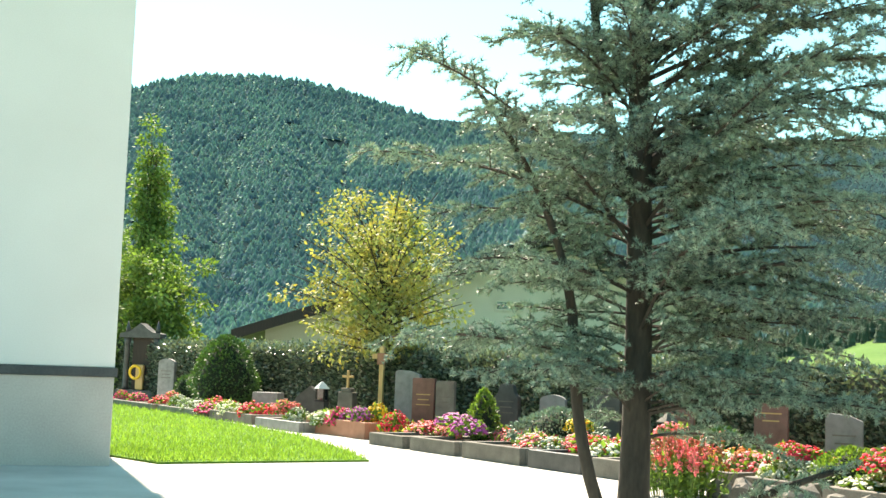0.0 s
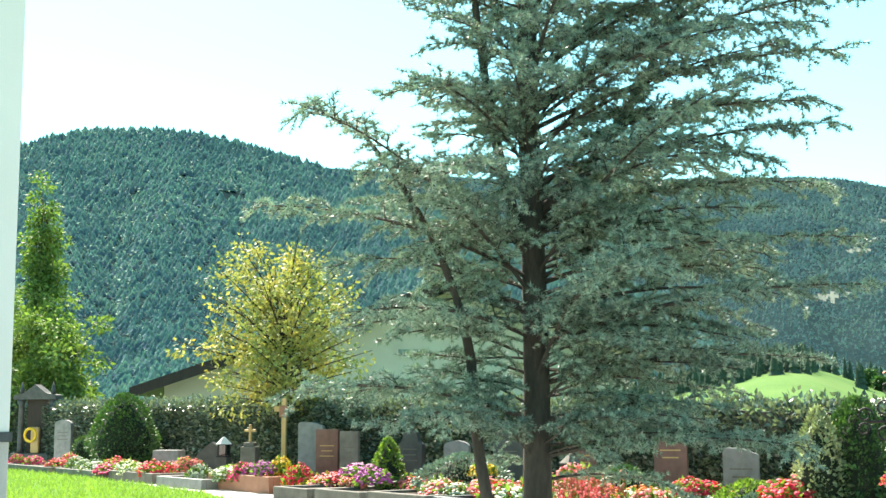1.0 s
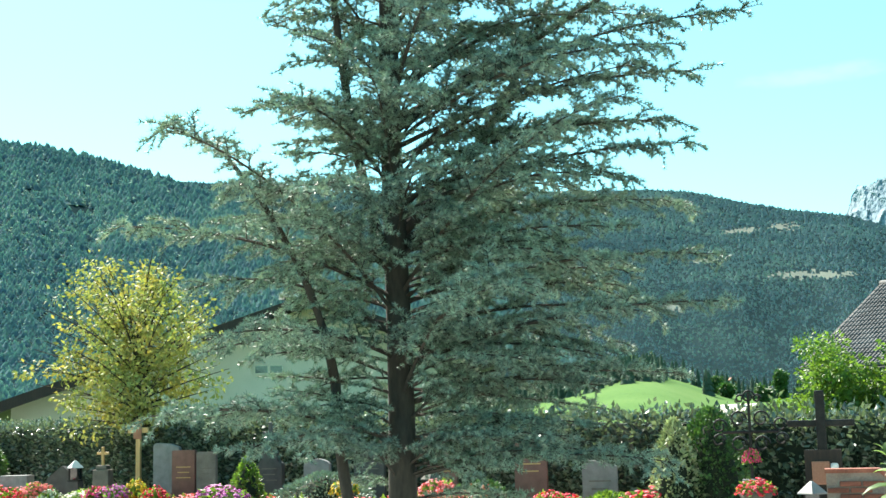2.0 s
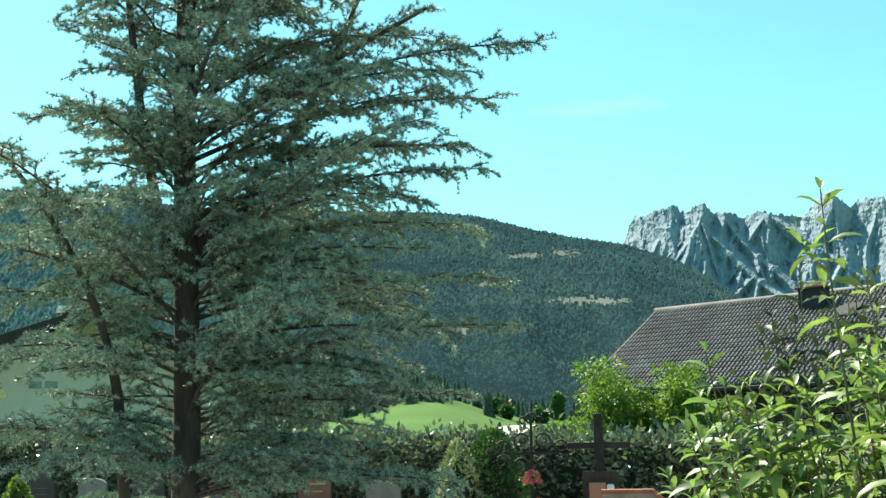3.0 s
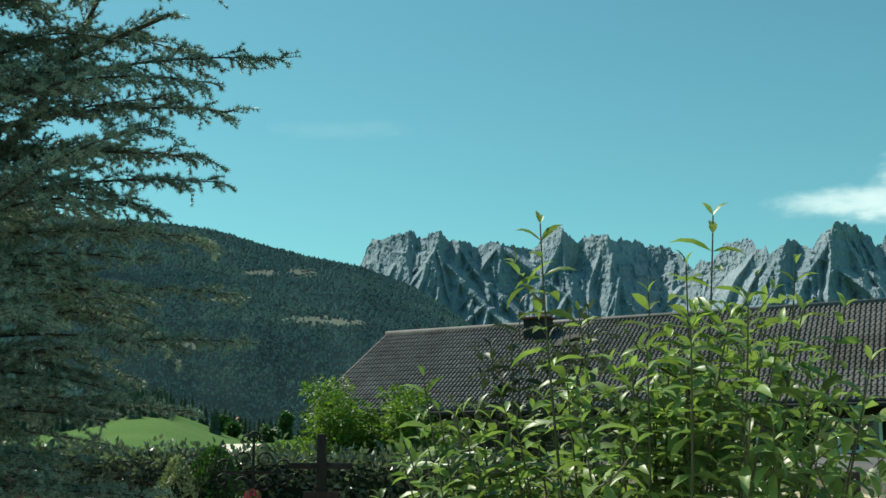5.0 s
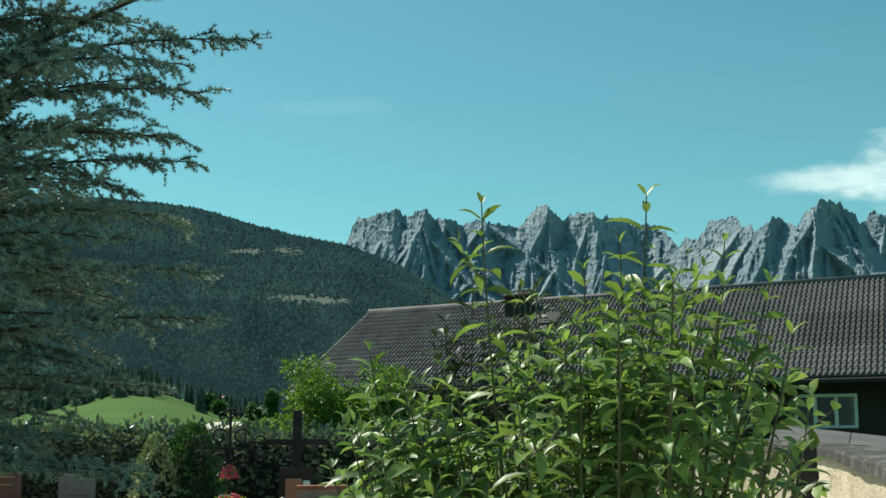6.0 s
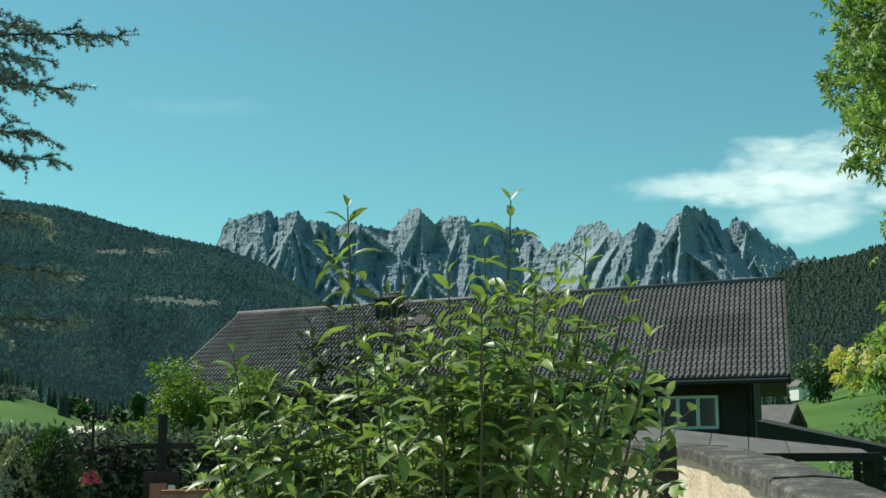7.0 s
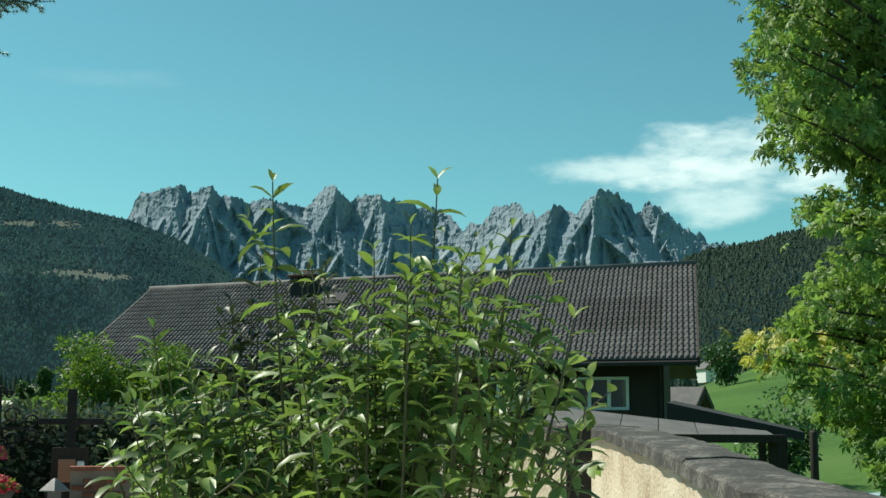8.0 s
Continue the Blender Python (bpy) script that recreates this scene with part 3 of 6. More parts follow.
house = thing("long_house", Matrix.Translation((EAVE_R.x, EAVE_R.y, -2.2)), "long dark timber house with a brown tiled roof", "house")
HZ = EAVE_R.z + 2.2
house_m = Matrix(((UE.x, UN.x, 0, 0), (UE.y, UN.y, 0, 0), (0, 0, 1, 0), (0, 0, 0, 1)))   # x along the eave, y towards the ridge


def house_part(name, bm, mat, parent=house, label=""):
    bmesh.ops.transform(bm, matrix=house_m, verts=bm.verts)
    bmesh.ops.recalc_face_normals(bm, faces=bm.faces)
    return part(name, bm, mat, parent, label)


bm = bmesh.new()
prof = [(0.75, 0.0), (2 * ROOF_W - 0.75, 0.0), (2 * ROOF_W - 0.75, HZ + 0.2), (ROOF_W, HZ + ROOF_W * ROOF_T - 0.14), (0.75, HZ + 0.2)]
lo, hi = [[bm.verts.new((x, y, z)) for y, z in prof] for x in (0.8, ROOF_L - 0.7)]
bm.faces.new(lo); bm.faces.new(hi[::-1])
for i in range(5):
    bm.faces.new((lo[i], lo[(i + 1) % 5], hi[(i + 1) % 5], hi[i]))
house_part("wall", bm, M["dark_wood"])
for side in (0, 1):
    bm = bmesh.new()
    y0, y1 = (0, ROOF_W) if side == 0 else (2 * ROOF_W, ROOF_W)
    vs = [bm.verts.new((x, y, z)) for x in (0, ROOF_L) for y, z in ((y0, HZ - 0.10), (y1, HZ - 0.10 + ROOF_W * ROOF_T), (y1, HZ - 0.01 + ROOF_W * ROOF_T), (y0, HZ - 0.01))]
    for f in ((0, 1, 2, 3), (7, 6, 5, 4), (0, 4, 5, 1), (1, 5, 6, 2), (2, 6, 7, 3), (3, 7, 4, 0)):
        bm.faces.new([vs[i] for i in f])
    house_part("roof", bm, M["black_roof"] if side == 0 else M["tile"])
bm = bmesh.new(); box(bm, -0.02, ROOF_L + 0.02, -0.14, -0.02, HZ - 0.16, HZ - 0.05, bevel=0.03); house_part("gutter", bm, M["black_roof"], label="dark metal gutter")
for x in (-0.05, ROOF_L):
    bm = bmesh.new()
    vs = [bm.verts.new((x + dx, y, z)) for dx in (0, 0.05) for y, z in ((0, HZ - 0.2), (ROOF_W, HZ - 0.2 + ROOF_W * ROOF_T), (ROOF_W, HZ + 0.05 + ROOF_W * ROOF_T), (0, HZ + 0.05))]
    for f in ((0, 1, 2, 3), (7, 6, 5, 4), (0, 4, 5, 1), (1, 5, 6, 2), (2, 6, 7, 3), (3, 7, 4, 0)):
        bm.faces.new([vs[i] for i in f])
    house_part("bargeboard", bm, M["dark_wood"])

# ---- cedar ----
def bezier(p0, p1, p2, k):
    t = np.linspace(0, 1, k)[:, None]
    return (1 - t) ** 2 * np.asarray(p0) + 2 * t * (1 - t) * np.asarray(p1) + t * t * np.asarray(p2)


def cedar():
    r = np.random.RandomState(21)
    x0, y0 = 1.60, 10.70
    tree = thing("cedar", pose(x0, y0, 0), "tall blue-green cedar with drooping layered branches", "tree")
    H = 11.0
    trunk_pts = [(0.0 + 0.02 * math.sin(z), 0.015 * math.cos(z * 1.3), z) for z in np.linspace(-0.1, H, 30)]
    trunk_rad = [0.115 * (1 - z / H) ** 0.8 + 0.012 + 0.05 * math.exp(-max(z, 0) * 3) for z in np.linspace(-0.1, H, 30)]
    V, F = tubes([(trunk_pts, trunk_rad)], 14)
    put("trunk", raw_mesh("trunk", V, F, M["bark"], True), tree)
    limbs = [  # standing side stems and bare low limbs
        (bezier((-0.03, 0, 2.9), (-0.45, -0.1, 3.9), (-0.62, -0.2, 6.6), 12), 0.055),
        (bezier((-0.05, -0.1, 0.02), (-0.52, -0.3, 0.6), (-0.55, -0.2, 2.0), 10), 0.061),
        (bezier((-0.55, -0.2, 2.0), (-0.72, -0.35, 3.0), (-1.45, -1.1, 3.7), 10), 0.042),
        (bezier((0.1, -0.1, 0.0), (0.6, -0.2, 0.5), (1.6, -0.4, 0.85), 10), 0.06),
        (bezier((0.08, 0, 3.3), (0.9, 0.1, 3.9), (1.6, 0.0, 5.8), 10), 0.05),
        (bezier((0.05, 0, 4.2), (0.7, -0.2, 4.6), (2.0, -0.5, 5.4), 10), 0.045),
    ]
    for pts, rad in limbs:
        V, F = tubes([(pts, np.linspace(rad, 0.042 if rad == 0.061 else rad * 0.35, len(pts)))], 8)
        put("limb", raw_mesh("limb", V, F, M["bark"], True), tree)
    twigs, tp, td, ts = [], [], [], []

    def needles(a, b, gap, size):
        """Needle tufts in a row along a straight twig."""
        m = max(2, int(np.linalg.norm(b - a) / gap))
        g = ((np.arange(m) + 0.5 + 0.4 * (r.rand(m) - 0.5)) / m)[:, None]
        tp.append(a + (b - a) * g)
        td.append((b - a) / np.linalg.norm(b - a) * 0.9 + np.array([0, 0, 0.35]) + r.randn(m, 3) * 0.35)
        ts.append(size * (0.75 + 0.5 * r.rand(m)))

    def spray(pts, reach, droop, dens=1.0):
        """A flat tier: branchlets on both sides of a bough, each with a comb of short tufted twigs."""
        k = len(pts)
        d = np.gradient(pts, axis=0)
        d /= np.linalg.norm(d, axis=1)[:, None]
        length = np.linalg.norm(np.diff(pts, axis=0), axis=1).sum()
        n_side = max(7, int(length * 12.5 * dens))
        for q in range(n_side):
            f = 0.12 + 0.88 * (q + r.rand()) / n_side
            i = min(int(f * (k - 1)), k - 2)
            p = pts[i] + (pts[i + 1] - pts[i]) * (f * (k - 1) - i)
            side = np.cross(d[i], (0, 0, 1.0)) if abs(d[i][2]) < 0.8 else np.array([r.randn(), r.randn(), 0.0])
            side /= np.linalg.norm(side) + 1e-6
            sgn = 1 if q % 2 else -1
            way = side * sgn * (0.35 + 0.75 * r.rand()) + d[i] * (0.6 + 0.5 * r.rand()) + np.array([0, 0, 0.10 + 0.36 * r.randn()])
            way /= np.linalg.norm(way)
            L = reach * (0.35 + 0.65 * r.rand()) * (1.1 - 0.65 * f)
            end = p + way * L + np.array([0, 0, -droop * L * (0.3 + 0.5 * r.rand())])
            tw = bezier(p, p + way * L * 0.55 + np.array([0, 0, 0.05 * L]), end, 5)
            twigs.append((tw[::2], np.linspace(0.005, 0.0015, 3)))
            for a, b in zip(tw[:-1], tw[1:]):
                needles(a, b, 0.027, 0.046)
            combs = max(3, int(L / 0.045))
            out = np.cross(way, (0, 0, 1.0))
            for h in range(combs):
                g = (h + 0.3 + 0.5 * r.rand()) / combs
                a = (1 - g) ** 2 * tw[0] + 2 * g * (1 - g) * tw[2] + g * g * tw[4]
                l2 = (0.05 + 0.11 * r.rand()) * (1.15 - 0.5 * g)
                w2 = way * 0.65 + out * (1 if h % 2 else -1) * (0.5 + 0.4 * r.rand()) + np.array([0, 0, -0.28 + 0.28 * r.randn()])
                b = a + w2 / np.linalg.norm(w2) * l2
                twigs.append(([a, b], [0.0028, 0.0014]))
                needles(a, b, 0.027, 0.043)

    boughs = []
    n = 96
    for i in range(n):
        z = 1.0 + (H - 1.2) * (i / n) ** 0.95
        a = i * 2.39996 + 0.5 * r.randn()
        reach = (3.0 - 0.05 * z) * min(1.0, (H - z) / 6.0 + 0.12) * (0.68 + 0.32 * r.rand())
        if z < 1.8:
            reach *= 0.5 if math.cos(a) > 0 else 0.35
        left = max(0.0, -math.cos(a))
        reach *= 1 - left * (0.30 if z < 3.3 else 0.52)
        if math.sin(a) > 0:
            reach *= 1 - 0.25 * math.sin(a)
        boughs.append((z, a, reach, 0.06 + 0.38 * r.rand()))
    for i in range(46):      # the fuller side of the crown
        z = 3.0 + 5.2 * (i + r.rand()) / 46
        boughs.append((z, -0.35 + 0.75 * r.randn(), (2.45 - 0.08 * z) * (0.70 + 0.25 * r.rand()), 0.20 + 0.40 * r.rand()))
    for i in range(8):       # close boughs high on that side
        boughs.append((4.0 + 4.2 * (i + r.rand()) / 8, -0.2 + 0.8 * r.randn(), 1.1 + 0.8 * r.rand(), 0.1 + 0.5 * r.rand()))
    for i in range(44):      # low boughs, level or drooping
        z = 1.15 + 2.1 * (i + r.rand()) / 44
        boughs.append((z, -0.15 + 0.6 * r.randn() if i % 3 else 3.4 + 0.45 * r.randn(), (1.3 if i % 3 else 0.9) + 0.9 * r.rand(), 0.08 + 0.10 * r.randn()))
    for i in range(18):      # the narrow side, high up
        boughs.append((3.6 + 4.4 * (i + r.rand()) / 18, 3.5 + 0.6 * r.randn(), 0.85 + 0.35 * r.rand(), 0.2 + 0.2 * r.rand()))
    for i in range(6):       # short boughs that veil the trunk
        boughs.append((2.2 + 4.8 * i / 6, -1.57 + 0.9 * r.randn(), 0.45 + 0.5 * r.rand(), 0.1 + 0.3 * r.rand()))
    # the long boughs whose tips stand out: height at the trunk and the tip
    for z0, tip in ((2.55, (-1.92, -2.2, 3.67)), (4.25, (2.6, -1.5, 4.84)), (3.2, (2.5, -0.4, 3.48)), (2.1, (2.15, -1.9, 2.48)), (2.7, (-2.2, -1.4, 3.1)),
                    (5.3, (2.35, -0.9, 5.6)), (3.75, (2.3, -0.8, 4.1)), (1.5, (-2.0, -1.2, 1.75)), (1.2, (2.0, -1.0, 1.3)), (2.65, (2.45, -1.0, 2.95)), (1.8, (2.3, -0.6, 2.0)),
                    (2.2, (-1.5, -1.6, 2.3)), (4.6, (-0.75, -0.6, 5.3)), (3.6, (-1.0, -0.9, 4.2)), (4.0, (2.35, -1.1, 4.45)), (3.4, (2.2, -1.3, 3.8)), (2.9, (-1.4, -1.5, 3.4))):
        tip = np.array(tip)
        mid = np.array([tip[0] * 0.5, tip[1] * 0.5, z0 + (tip[2] - z0) * 0.75 + 0.22])
        pts = bezier((0, 0, z0), mid, tip, 12)
        twigs.append((pts, np.linspace(0.024, 0.004, 12)))
        spray(pts, 0.55, 0.35, 1.1)
    for z, a, reach, lift in boughs:
        tip = np.array([math.cos(a) * reach, math.sin(a) * reach, z + reach * (lift - 0.04 + 0.08 * r.randn())])
        mid = np.array([tip[0] * 0.5, tip[1] * 0.5, z + reach * (0.08 + lift)])
        pts = bezier((0, 0, z), mid, tip, 10)
        twigs.append((pts, np.linspace(0.006 + 0.006 * reach, 0.004, 10)))
        spray(pts, 0.26 + 0.12 * reach, 0.35, 1.0)
    for pts, rad in limbs[:1] + limbs[2:]:
        spray(np.asarray(pts)[3:], 0.6, 0.35, 1.0)
    V, F = tubes(twigs, 4)
    tagged(put("branch", raw_mesh("branch", V, F, M["bark"]), tree), kind="stuff")
    tp_, td_, ts_ = np.concatenate(tp), np.concatenate(td), np.concatenate(ts)
    V, F = scatter(TUFT_V, TUFT_F, tp_, td_, r.rand(len(tp_)) * 6.28, ts_)
    tagged(put("crown", raw_mesh("crown", V, F, M["cedar"]), tree, label="blue-green needle tufts on drooping twigs"), kind="stuff")
    print("cedar tufts", len(tp_))


cedar()


# ---- leafy trees and shrubs ----
def leafy_tree(name, at, height, fork, spread, leaf_m, leaf, count, label, seed, category="tree", trunk_r=0.08, clumps=26, flat=1.0, shape_p=0.5, clump_r=0.24, low_from=3, form=""):
    r = np.random.RandomState(seed)
    tree = thing(name, Matrix.Translation(at), label, category)
    stem = fork + (height - fork) * 0.8 if form else fork
    lines = [(bezier((0, 0, -0.1), (0.03, 0.02, stem * 0.6), (0.0, 0.0, stem), 8), np.linspace(trunk_r, trunk_r * (0.2 if form else 0.7), 8))]
    V, F = tubes(lines, 10)
    put("trunk", raw_mesh("trunk", V, F, M["bark"], True), tree)
    limbs, P, D, S = [], [], [], []
    for i in range(clumps):
        f = (i + 0.5) / clumps
        a, zz = i * 2.39996 + r.rand(), fork + (height - fork) * (0.08 + 0.92 * f)
        wide = spread * (math.sin(math.pi * min(1, 0.16 + 0.84 * (1 - f) ** shape_p)) ** 0.7 + 0.08) * (0.55 + 0.5 * r.rand()) * flat
        if form:
            wide = spread * (math.sin(math.pi * (0.12 + 0.82 * f)) ** 0.7 if form == "oval" else (1 - f) ** 0.95 + 0.03) * (0.5 + 0.5 * r.rand() ** 0.6)
        tip = np.array([math.cos(a) * wide, math.sin(a) * wide, zz])
        pts = bezier((0, 0, fork + (zz - fork) * 0.55 if form else fork * (0.8 + 0.2 * r.rand())), (tip[0] * 0.35, tip[1] * 0.35, fork + (zz - fork) * (0.75 if form else 0.55)), tip, 7)
        limbs.append((pts, np.linspace(trunk_r * 0.4, 0.008, 7)))
        m = count // clumps
        rad = spread * clump_r * (1.0 + 0.67 * r.rand())
        for sub in range(4):
            c = pts[low_from + sub % (7 - low_from)] + r.randn(3) * rad * 0.6
            limbs.append(([pts[low_from - 1 + sub % (7 - low_from)], c], [0.012, 0.004]))
            q = r.randn(m // 4, 3)
            q /= np.linalg.norm(q, axis=1)[:, None]
            q *= (r.rand(m // 4) ** 0.45)[:, None] * rad * np.array([1, 1, 0.75])
            P.append(c + q); D.append(q + np.array([0, 0, -0.25 * rad]) + r.randn(m // 4, 3) * 0.3 * rad); S.append(leaf * (0.6 + 0.7 * r.rand(m // 4)))
    V, F = tubes(limbs, 4)
    tagged(put("branch", raw_mesh("branch", V, F, M["bark"]), tree), kind="stuff")
    P, D, S = np.concatenate(P), np.concatenate(D), np.concatenate(S)
    V, F = scatter(BROAD_V, BROAD_F, P, D, r.rand(len(P)) * 6.28, S)
    tagged(put("crown", raw_mesh("crown", V, F, leaf_m), tree), kind="stuff")
    return tree


leafy_tree("yellowing_tree", (-1.5, 31.6, 0), 6.1, 1.6, 2.85, M["yellow_leaf"], 0.125, 11000, "small tree with yellow and green autumn leaves", 5, clumps=64, clump_r=0.11, low_from=2, form="oval")
leafy_tree("slender_tree", (-12.7, 54.1, -2.2), 13.3, 1.5, 2.4, M["tree_leaf"], 0.19, 15000, "slender tall green tree behind the hedge", 6, clumps=70, clump_r=0.11, form="cone")
leafy_tree("round_tree", (-11.5, 50.0, -2.2), 7.9, 1.6, 2.5, M["tree_leaf"], 0.19, 24000, "round bright green deciduous tree behind the hedge", 8, clumps=48, clump_r=0.16, form="oval")
leafy_tree("garden_shrub", (12.5, 24.0, -2.2), 5.1, 0.5, 1.15, M["green_leaf"], 0.10, 42000, "sunlit garden shrub before the long house", 10, category="shrub", clumps=44, trunk_r=0.05, clump_r=0.26, form="oval")
leafy_tree("garden_shrub", (14.0, 23.5, -2.2), 5.0, 0.5, 1.25, M["green_leaf"], 0.10, 42000, "sunlit garden shrub before the long house", 11, category="shrub", clumps=44, trunk_r=0.05, clump_r=0.26, form="oval")

# a palmate leaf of six hanging leaflets
PALM_V, PALM_F = [], []
for i in range(6):
    a, L = radians(-125 + 50 * i), (0.62, 0.9, 1.0, 1.0, 0.9, 0.62)[i]
    ca, sa = math.cos(a) , math.sin(a)
    b = len(PALM_V)
    for u, w, z in ((0, 0, 0), (0.6, -0.20, -0.08), (0.6, 0, -0.16), (0.6, 0.20, -0.08), (1.0, 0, -0.5)):
        PALM_V.append((u * L * sa + w * ca, u * L * ca - w * sa, z * L))
    PALM_F += [(b, b + 2, b + 1), (b, b + 3, b + 2), (b + 1, b + 2, b + 4), (b + 2, b + 3, b + 4)]


def chestnut():
    """A chestnut beyond the wall: limbs spread from its stem to the rim of the crown, twigs bear palmate leaves."""
    r = np.random.RandomState(9)
    base = np.array([14.6, 5.6, -2.2])
    tree = thing("chestnut_tree", Matrix.Translation(base), "broad green chestnut tree with palmate leaves beyond the wall", "tree")
    V, F = tubes([(bezier((0, 0, -0.1), (0.06, 0.05, 3.0), (0, 0, 7.5), 10), np.linspace(0.24, 0.12, 10))], 12)
    put("trunk", raw_mesh("trunk", V, F, M["bark"], True), tree)
    rim = [(-4, 61.6), (-1, 60.2), (0.3, 58.2), (1.6, 57.6), (2.3, 57.0), (2.8, 55.7), (3.3, 55.5), (3.9, 56.2), (5.2, 58.0), (6.3, 59.0), (8.0, 60.0), (8.7, 58.2), (9.2, 57.6), (9.8, 60.6), (10.9, 60.3), (11.6, 56.4), (12.3, 56.9), (13.5, 56.6), (14.8, 55.6), (17, 56.3), (20, 56.4), (24, 57)]
    limbs, P, D, S = [], [], [], []
    Y = []
    for k in range(145):
        el = -3.5 + 26 * ((k + 0.5) / 145)
        az = float(lerp(rim, el)) + 0.5 + (0.12 + 0.4 * r.rand() if k % 3 == 0 else 11 * r.rand() ** 1.3 + 0.3)
        dist = 12.6 + 3.6 * r.rand()
        v = heading(az) * dist
        tip = np.array([v.x, v.y - 0.2, 1.6 + dist * math.tan(radians(el))]) - base
        z0 = min(7.2, max(1.5, 0.75 * tip[2] - 0.6 + r.rand()))
        pts = bezier((0, 0, z0), (tip[0] * 0.5, tip[1] * 0.5, z0 + (tip[2] - z0) * 0.7 + 0.35), tip, 10)
        limbs.append((pts, np.linspace(0.045, 0.006, 10)))
        for f in np.linspace(0.42, 1.0, 11):
            i = min(int(f * 9), 8)
            p = pts[i] + (pts[i + 1] - pts[i]) * (f * 9 - i)
            w = r.randn(3) * np.array([1, 1, 0.55]) + (pts[-1] - pts[-3]) * 0.6
            w *= (0.30 + 0.25 * r.rand()) * (1.15 - 0.7 * f) / np.linalg.norm(w)
            limbs.append(([p, p + w], [0.008, 0.003]))
            for g in (0.35, 0.7, 1.0):
                for _ in range(4):
                    q = w + 0.09 * r.randn(3)
                    P.append(p + w * g + 0.09 * r.randn(3)); D.append(q * np.array([1, 1, 0.5]) + np.array([0, 0, -0.22]) + 0.16 * r.randn(3)); S.append(0.075 + 0.055 * r.rand())
                    Y.append(2.5 < el < 3.8 and az < 56.9)
    V, F = tubes(limbs, 5)
    tagged(put("branch", raw_mesh("branch", V, F, M["bark"]), tree), kind="stuff")
    P, D, S, Y = np.array(P), np.array(D), np.array(S), np.array(Y)
    for nm, pick, mat, lab in (("crown", ~Y, "chestnut_leaf", "palmate green leaves"), ("yellowed_leaves", Y, "bright_yellow_leaf", "a spray of yellowed leaves")):
        V, F = scatter(PALM_V, PALM_F, P[pick], D[pick], 0.9 * r.randn(int(pick.sum())), S[pick])
        tagged(put(nm, raw_mesh(nm, V, F, M[mat]), tree, label=lab), kind="stuff")


chestnut()


def shrub(at, name, label, mat, tips, seed):
    """A tall shrub: arching shoots, each set with crossed pairs of pointed leaves; tips are (azimuth, height angle, distance, leafy length)."""
    r = np.random.RandomState(seed)
    ob = thing(name, pose(*at), label, "shrub")
    o = np.array(at)
    stems, P, D, R_, S = [], [], [], [], []

    def pairs(pts, first, gap, size):
        seg = np.linalg.norm(np.diff(pts, axis=0), axis=1)
        run = np.concatenate([[0], np.cumsum(seg)])
        n = max(3, int((run[-1] - first) / gap))
        turn = r.rand() * 3
        for k in range(n + 1):
            u = first + (run[-1] - first) * k / n
            p = np.array([np.interp(u, run, pts[:, c]) for c in range(3)])
            i = min(int(np.searchsorted(run, u)), len(seg) - 1)
            ax = (pts[i + 1] - pts[i]) / (seg[i] + 1e-9)
            near = (run[-1] - u) / gap           # nodes below the tip
            x = np.cross(ax, (math.cos(turn + k * 1.57), math.sin(turn + k * 1.57), 0.15))
            x /= np.linalg.norm(x)
            for sg in (-1, 1):
                if near > 2 and r.rand() < 0.12:
                    continue
                up = 1.5 if near < 0.5 else 0.8 if near < 1.6 else 0.35
                way = x * sg + ax * up + np.array([0, 0, -0.08 - 0.28 * min(near, 5) / 5]) + 0.16 * r.randn(3)
                P.append(p); D.append(way); R_.append(0.3 * r.randn())
                S.append(size * (0.48 if near < 0.5 else 0.68 if near < 1.6 else 1.0) * (0.75 + 0.5 * r.rand()))

    for az, el, dist, leafy in tips:
        v = heading(az) * dist
        tip = np.array([v.x, v.y - 0.2, 1.6 + dist * math.tan(radians(el))]) - o
        base = np.array([tip[0] * 0.25 + 0.05 * r.randn(), tip[1] * 0.30 + 0.05 * r.randn(), -0.03])
        pts = bezier(base, (tip[0] * 0.75 + 0.05 * r.randn(), tip[1] * 0.75 + 0.05 * r.randn(), tip[2] * 0.62), tip, 16)
        stems.append((pts, np.linspace(0.009, 0.0022, 16)))
        length = np.linalg.norm(np.diff(pts, axis=0), axis=1).sum()
        pairs(pts, max(0.25 * length, length - leafy), 0.056, 0.108)
        for k in range(int(leafy * 4.5)):       # side shoots below the leading tip
            f = 0.96 - (0.18 + 0.82 * r.rand()) * min(0.75, leafy / length)
            i = min(int(f * 15), 14)
            w = np.array([r.randn(), r.randn(), 0.0])
            w = w / np.linalg.norm(w) * (0.12 + 0.12 * r.rand()) + np.array([0, 0, 0.10 + 0.10 * r.rand()])
            sp = bezier(pts[i], pts[i] + w * np.array([0.7, 0.7, 0.3]), pts[i] + w, 6)
            stems.append((sp, np.linspace(0.004, 0.0018, 6)))
            pairs(sp, 0.05, 0.05, 0.095)
    V, F = tubes(stems, 5)
    tagged(put("stem", raw_mesh("stem", V, F, M["green_stem"]), ob), kind="stuff")
    S = np.array(S)
    V, F = scatter(LEAF_V, LEAF_F, np.array(P), np.array(D), np.array(R_), np.stack([S * 1.12, S * 1.05, S * 1.4], 1))
    tagged(put("foliage", raw_mesh("foliage", V, F, M[mat], True), ob, label="pairs of pointed glossy leaves"), kind="stuff")
    print(name, len(P))


